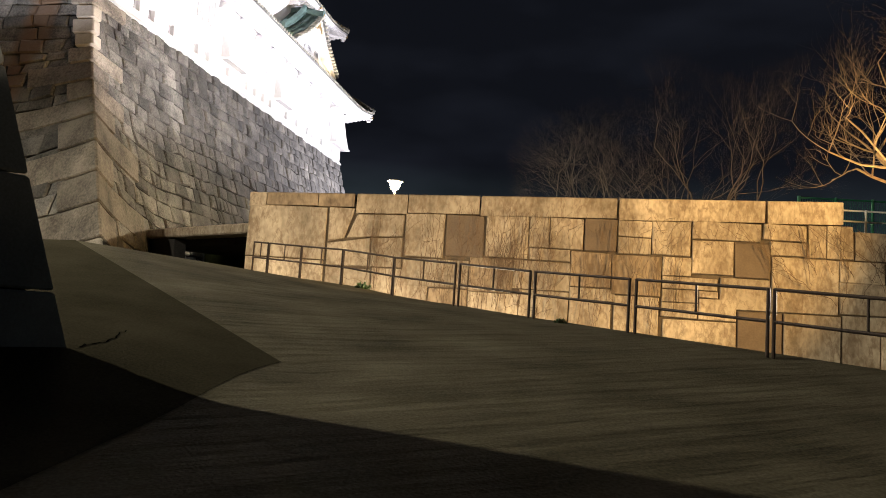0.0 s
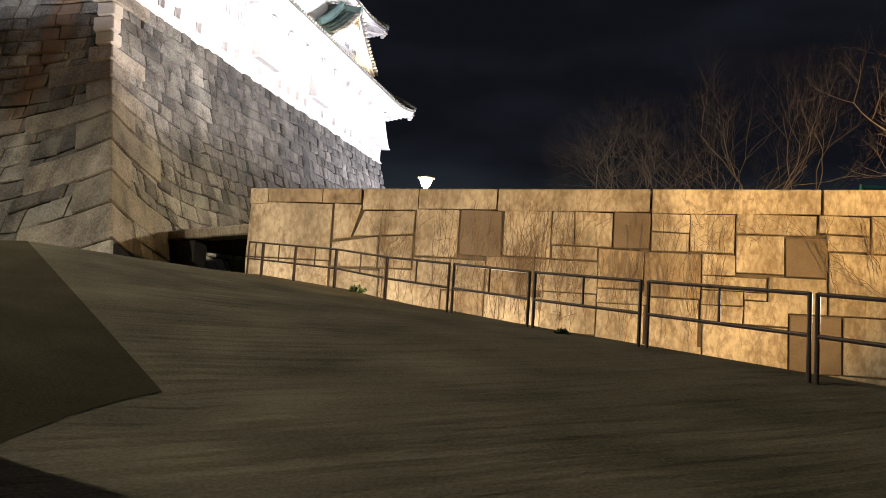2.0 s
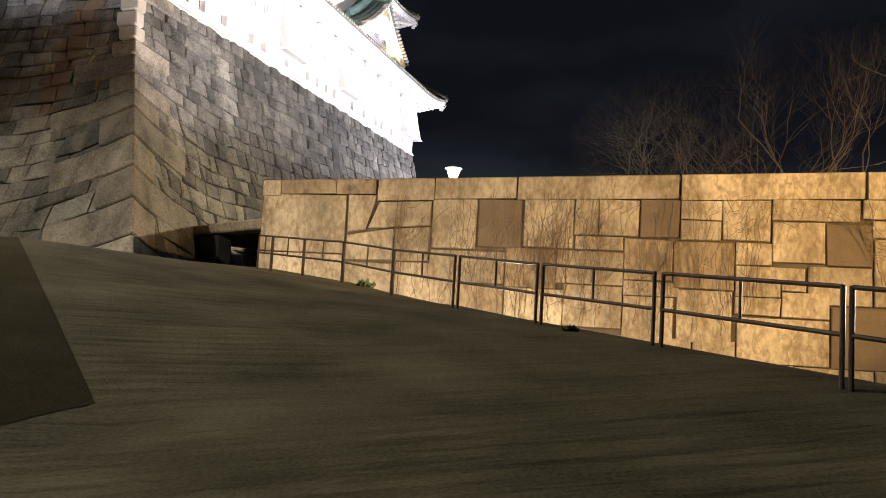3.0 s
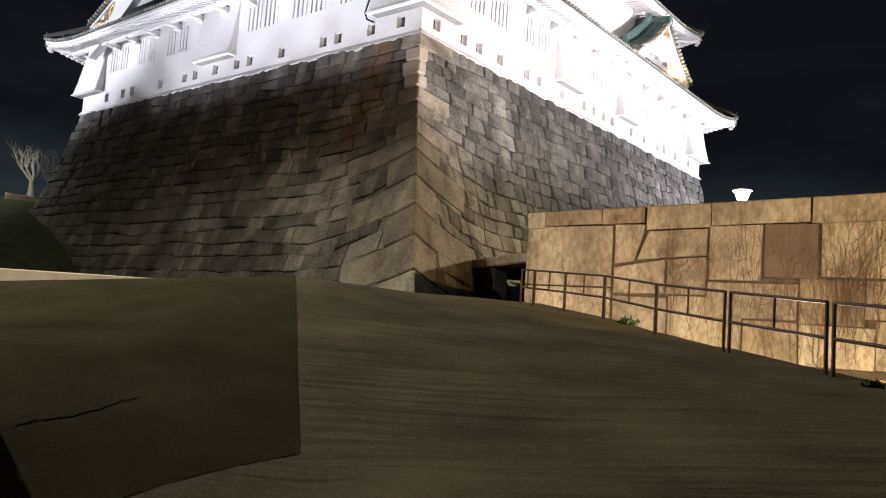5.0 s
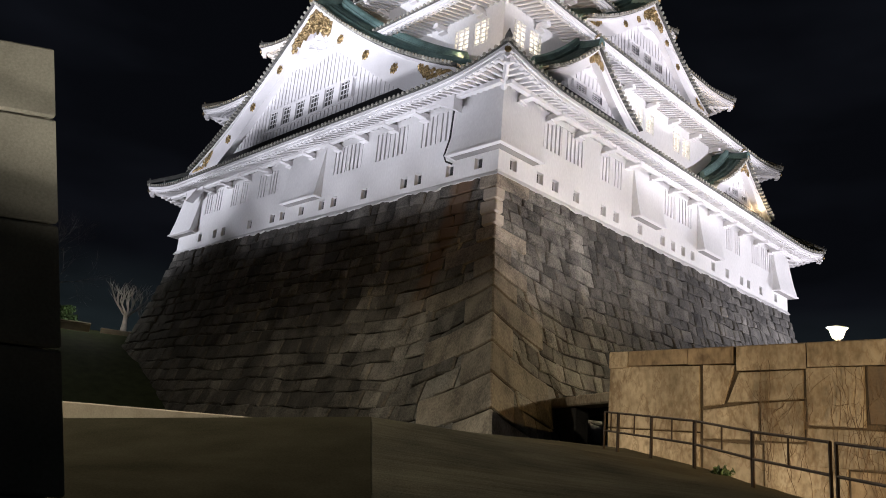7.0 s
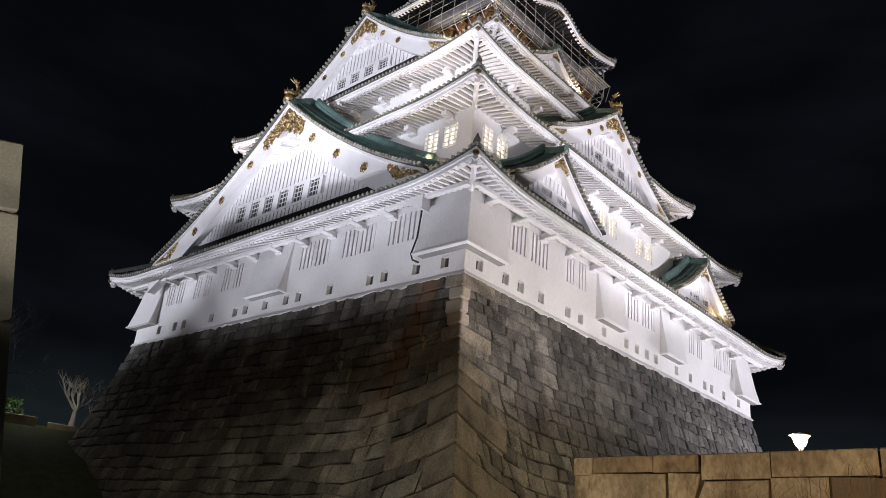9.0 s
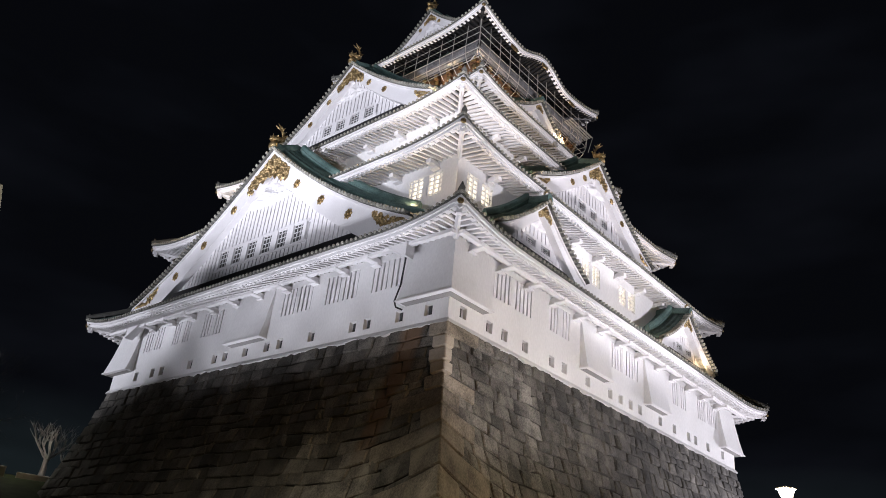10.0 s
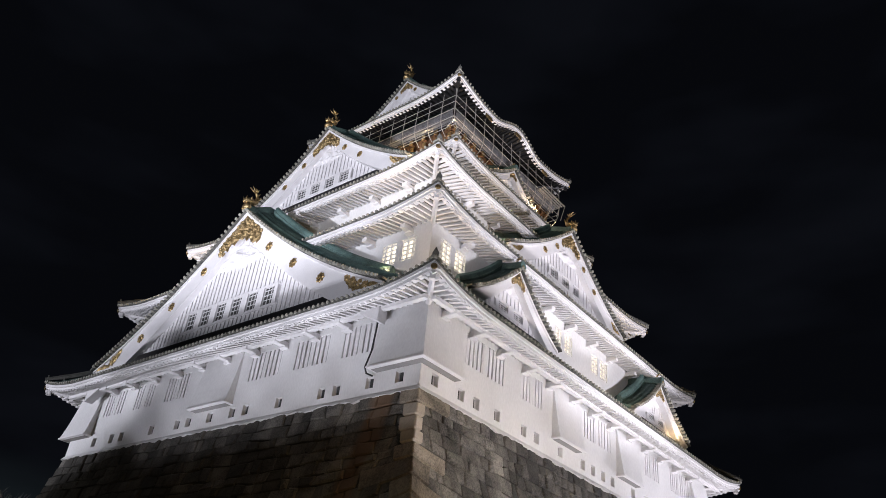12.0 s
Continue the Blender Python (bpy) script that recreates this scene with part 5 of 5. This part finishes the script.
def leafy(name, label, place, rx, ry, rz, n, seed, category="shrub", size=.12):
    """A shrub of many small leaves."""
    rng = random.Random(seed)
    m = Mesh()
    for _ in range(n):
        while True:
            q = Vector((rng.uniform(-1, 1), rng.uniform(-1, 1), rng.uniform(0, 1)))
            if .25 < q.length < 1 - .25 * noise.noise(q * 2.5 + Vector((seed, 0, 0))) * 2:
                break
        c = Vector((q.x * rx, q.y * ry, q.z * rz))
        a, b = Vector((rng.gauss(0, 1), rng.gauss(0, 1), rng.gauss(0, 1))).normalized() * size, Vector((rng.gauss(0, 1), rng.gauss(0, 1), rng.gauss(0, 1))).normalized() * size * .5
        m.add([c - a, c + b, c + a, c - b], [(0, 1, 2, 3)])
    ob = part(name, m, LEAF)
    ob.location = place
    tagged(ob, label, category)
    return ob


def far_bank():
    """Grass bank, low wall, hedge and small trees beyond the keep's end."""
    f, s = Vector((-.943, .333, 0)), Vector((.333, .943, 0))
    e = Vector((24, -26.4, 0))
    m = Mesh()
    rows = []
    for d, z in ((44, -14.0), (52, -12.4), (60, -9.2), (68, -6.8), (74, -5.9), (120, -5.5)):
        rows.append([tuple(e + f * d + s * w + Vector((0, 0, z + .3 * noise.noise(Vector((d * .2, w * .2, 0)))))) for w in [-60, -40, -25, -15, -9, -6, -3, 0, 1.5, 3, 8]])
    m.strip(rows, closed=False)
    tagged(part("grass_bank", m, GRASS, smooth=True), "dark grass bank rising beyond the keep", "bank", kind="structure")
    lw = Mesh()
    mt = Matrix(((s.x, -f.x, 0, (e + f * 70).x), (s.y, -f.y, 0, (e + f * 70).y), (0, 0, 1, -6.9), (0, 0, 0, 1)))
    lw.box(-16, .6, -.2, .2, 0, 1.0, mt, ch=.04)
    lw.box(-16, .6, -.28, .28, 1.0, 1.15, mt, ch=.03)
    lw.box(1.4, 5.0, -.2, .2, 0, .9, mt, ch=.04)
    tagged(part("garden_wall", lw, KERB), "low pale wall on the grass bank", "wall")
    for i in range(3):
        p = e + f * 73 + s * (-1.6 - i * 2.8)
        leafy("hedge", "clipped green hedge behind the low wall", (p.x, p.y, -6.0), 1.7, 1.0, 1.75, 1600, 30 + i, "hedge", .16)
    p = e + f * 74 + s * 3.3
    bare_tree((p.x, p.y, -5.4), 5.6, 5, 2, PALEBARK, "small pollarded leafless tree on the bank", .6, .16, .22)
    p = e + f * 76 + s * 5.0
    bare_tree((p.x, p.y, -5.2), 4.4, 9, 2, PALEBARK, "small pollarded leafless tree on the bank", .7, .12, .1)
    p = e + f * 60 + s * -4.3
    bare_tree((p.x, p.y, -9.3), 11.5, 12, 4, PALEBARK, "pale leafless tree on the bank", .8, .06, .16)


def kerb():
    a, b = Vector((-2.0, -20.6, 0)), Vector((8.7, -15.06, 0))
    d = (b - a).normalized()
    mt = Matrix(((d.x, -d.y, 0, a.x), (d.y, d.x, 0, a.y), (0, 0, 1, 0), (0, 0, 0, 1)))
    m = Mesh()
    m.box(0, (b - a).length, -.15, .25, -14.4, -13.27, mt, ch=.03)
    tagged(part("kerb", m, KERB), "pale lit kerb along the upper path", "kerb", kind="structure")


def right_side():
    """Fence, handrail and tree past the wall's end."""
    g = empty("mesh_fence", "green wire mesh fence on the terrace", "fence", place=(0, 0, 0))
    p0 = WALL0 + WDIR * 15.9 + Vector((0, 3.2, 0))
    for i in range(9):
        p = p0 + WDIR * i * 1.1
        m = Mesh()
        m.tube([(p.x, p.y, TERRACE - .1), (p.x, p.y, -9.6)], .05, 8)
        part("post", m, FENCE, g)
    for z in (-11.0, -10.3, -9.65):
        m = Mesh()
        q = p0 + WDIR * 8.8
        m.tube([(p0.x, p0.y, z), (q.x, q.y, z)], .03, 6)
        part("rail", m, FENCE, g)
    m = Mesh()
    for i in range(176):
        p = p0 + WDIR * i * .05
        m.tube([(p.x, p.y, -11.0), (p.x, p.y, -9.66)], .006, 3)
    part("mesh_wires", m, FENCE, g, stuff=True)
    w = empty("handrail", "white painted pipe handrail on the lower wall", "handrail", place=(0, 0, 0))
    p0 = WALL0 + WDIR * 16.25 + Vector((0, .6, 0))
    for i in range(8):
        p = p0 + WDIR * (.75 + i * 1.0)
        m = Mesh()
        m.tube([(p.x, p.y, -11.3), (p.x, p.y, -10.42)], .03, 8)
        part("post", m, WHITE, w)
    for z in (-10.75, -10.45):
        q = p0 + WDIR * 9
        m = Mesh()
        m.tube([(p0.x, p0.y, z), (q.x, q.y, z)], .026, 8)
        part("rail", m, WHITE, w)


def creepers():
    """Dry creeper stems on the masonry wall."""
    rng = random.Random(21)
    m = Mesh()

    def stem(u, z, du, dz, n, r):
        pts = [(u, -.1, z)]
        for _ in range(n):
            u += du + rng.gauss(0, .03)
            z += dz + rng.gauss(0, .05)
            if z > -11.0 or z < -15:
                break
            pts.append((u, -.1 + rng.uniform(-.03, .02), z))
            if rng.random() < .3 and r > .006:
                stem(u, z, du + rng.gauss(0, .05), dz * .7 + rng.gauss(0, .05), max(2, n // 2), r * .65)
        if len(pts) > 1:
            m.tube([WALL_M @ Vector(p) for p in pts], r, 3)
    for i in range(90):
        stem(rng.choice((rng.uniform(3.4, 8.5), rng.uniform(6, 12))), rng.uniform(-14.4, -12.9), rng.gauss(0, .012), .15, 12, .007)
    for i in range(26):
        stem(rng.uniform(9, 16), rng.uniform(-11.9, -11.2), rng.gauss(-.02, .05), .07, 8, .0055)
    for i in range(20):
        stem(rng.uniform(14.5, 19), rng.uniform(-13.5, -12.2), rng.gauss(-.05, .05), .13, 11, .008)
    ob = part("creeper", m, CREEPER)
    tagged(ob, "dry leafless creeper stems clinging to the wall", "creeper", kind="stuff")


yard_wall()
terrace()
near_wall()
street_lamp()
paving_patch()
crack()
stops = [-9.0, -6.6, -4.4, -2.25, .06]
for i in range(4):
    rail_panel("railing", stops[i], stops[i + 1] - .14)
for a, b in ((0.0, 2.18), (2.32, 4.3), (4.42, 6.1), (6.22, 8.2), (8.25, 10.05), (10.1, 11.66), (11.7, 12.85), (12.9, 13.5)):
    rail_panel("railing", a, b)
bare_tree((22.9, 8.2, TERRACE), 9.2, 2, 6, None, "leafless spreading tree with dense fine twigs", .72, .05, .11, fork=.10, limbs=6)
bare_tree((28.2, 7.4, TERRACE), 11.2, 14, 6, None, "large leafless spreading tree on the terrace", .72, .07, .13, fork=.12, limbs=6)
bare_tree((25.6, 9.6, TERRACE), 9.6, 31, 6, None, "leafless tree with dense fine twigs", .72, .06, .11, fork=.10, limbs=6)
bare_tree((36.1, .9, TERRACE), 11.8, 7, 5, TANBARK, "leafless gnarled tree lit amber beside the fence", 1.0, .10, .26, fork=.2, limbs=7)
for u, size, seed in ((9.6, .17, 3), (3.6, .10, 7)):
    p = O + U * u + V * -.25
    leafy("weed", "small green weed at the railing's foot", (p.x, p.y, rail_z(u) - .04), size, size * .9, size, int(900 * size), seed, "plant", .055)
bare_tree((-45, -19, -13.4), 13, 17, 5, None, "leafless tree beyond the keep's end", .8, .07, .26)
far_bank()
kerb()
right_side()
creepers()
stone_base()
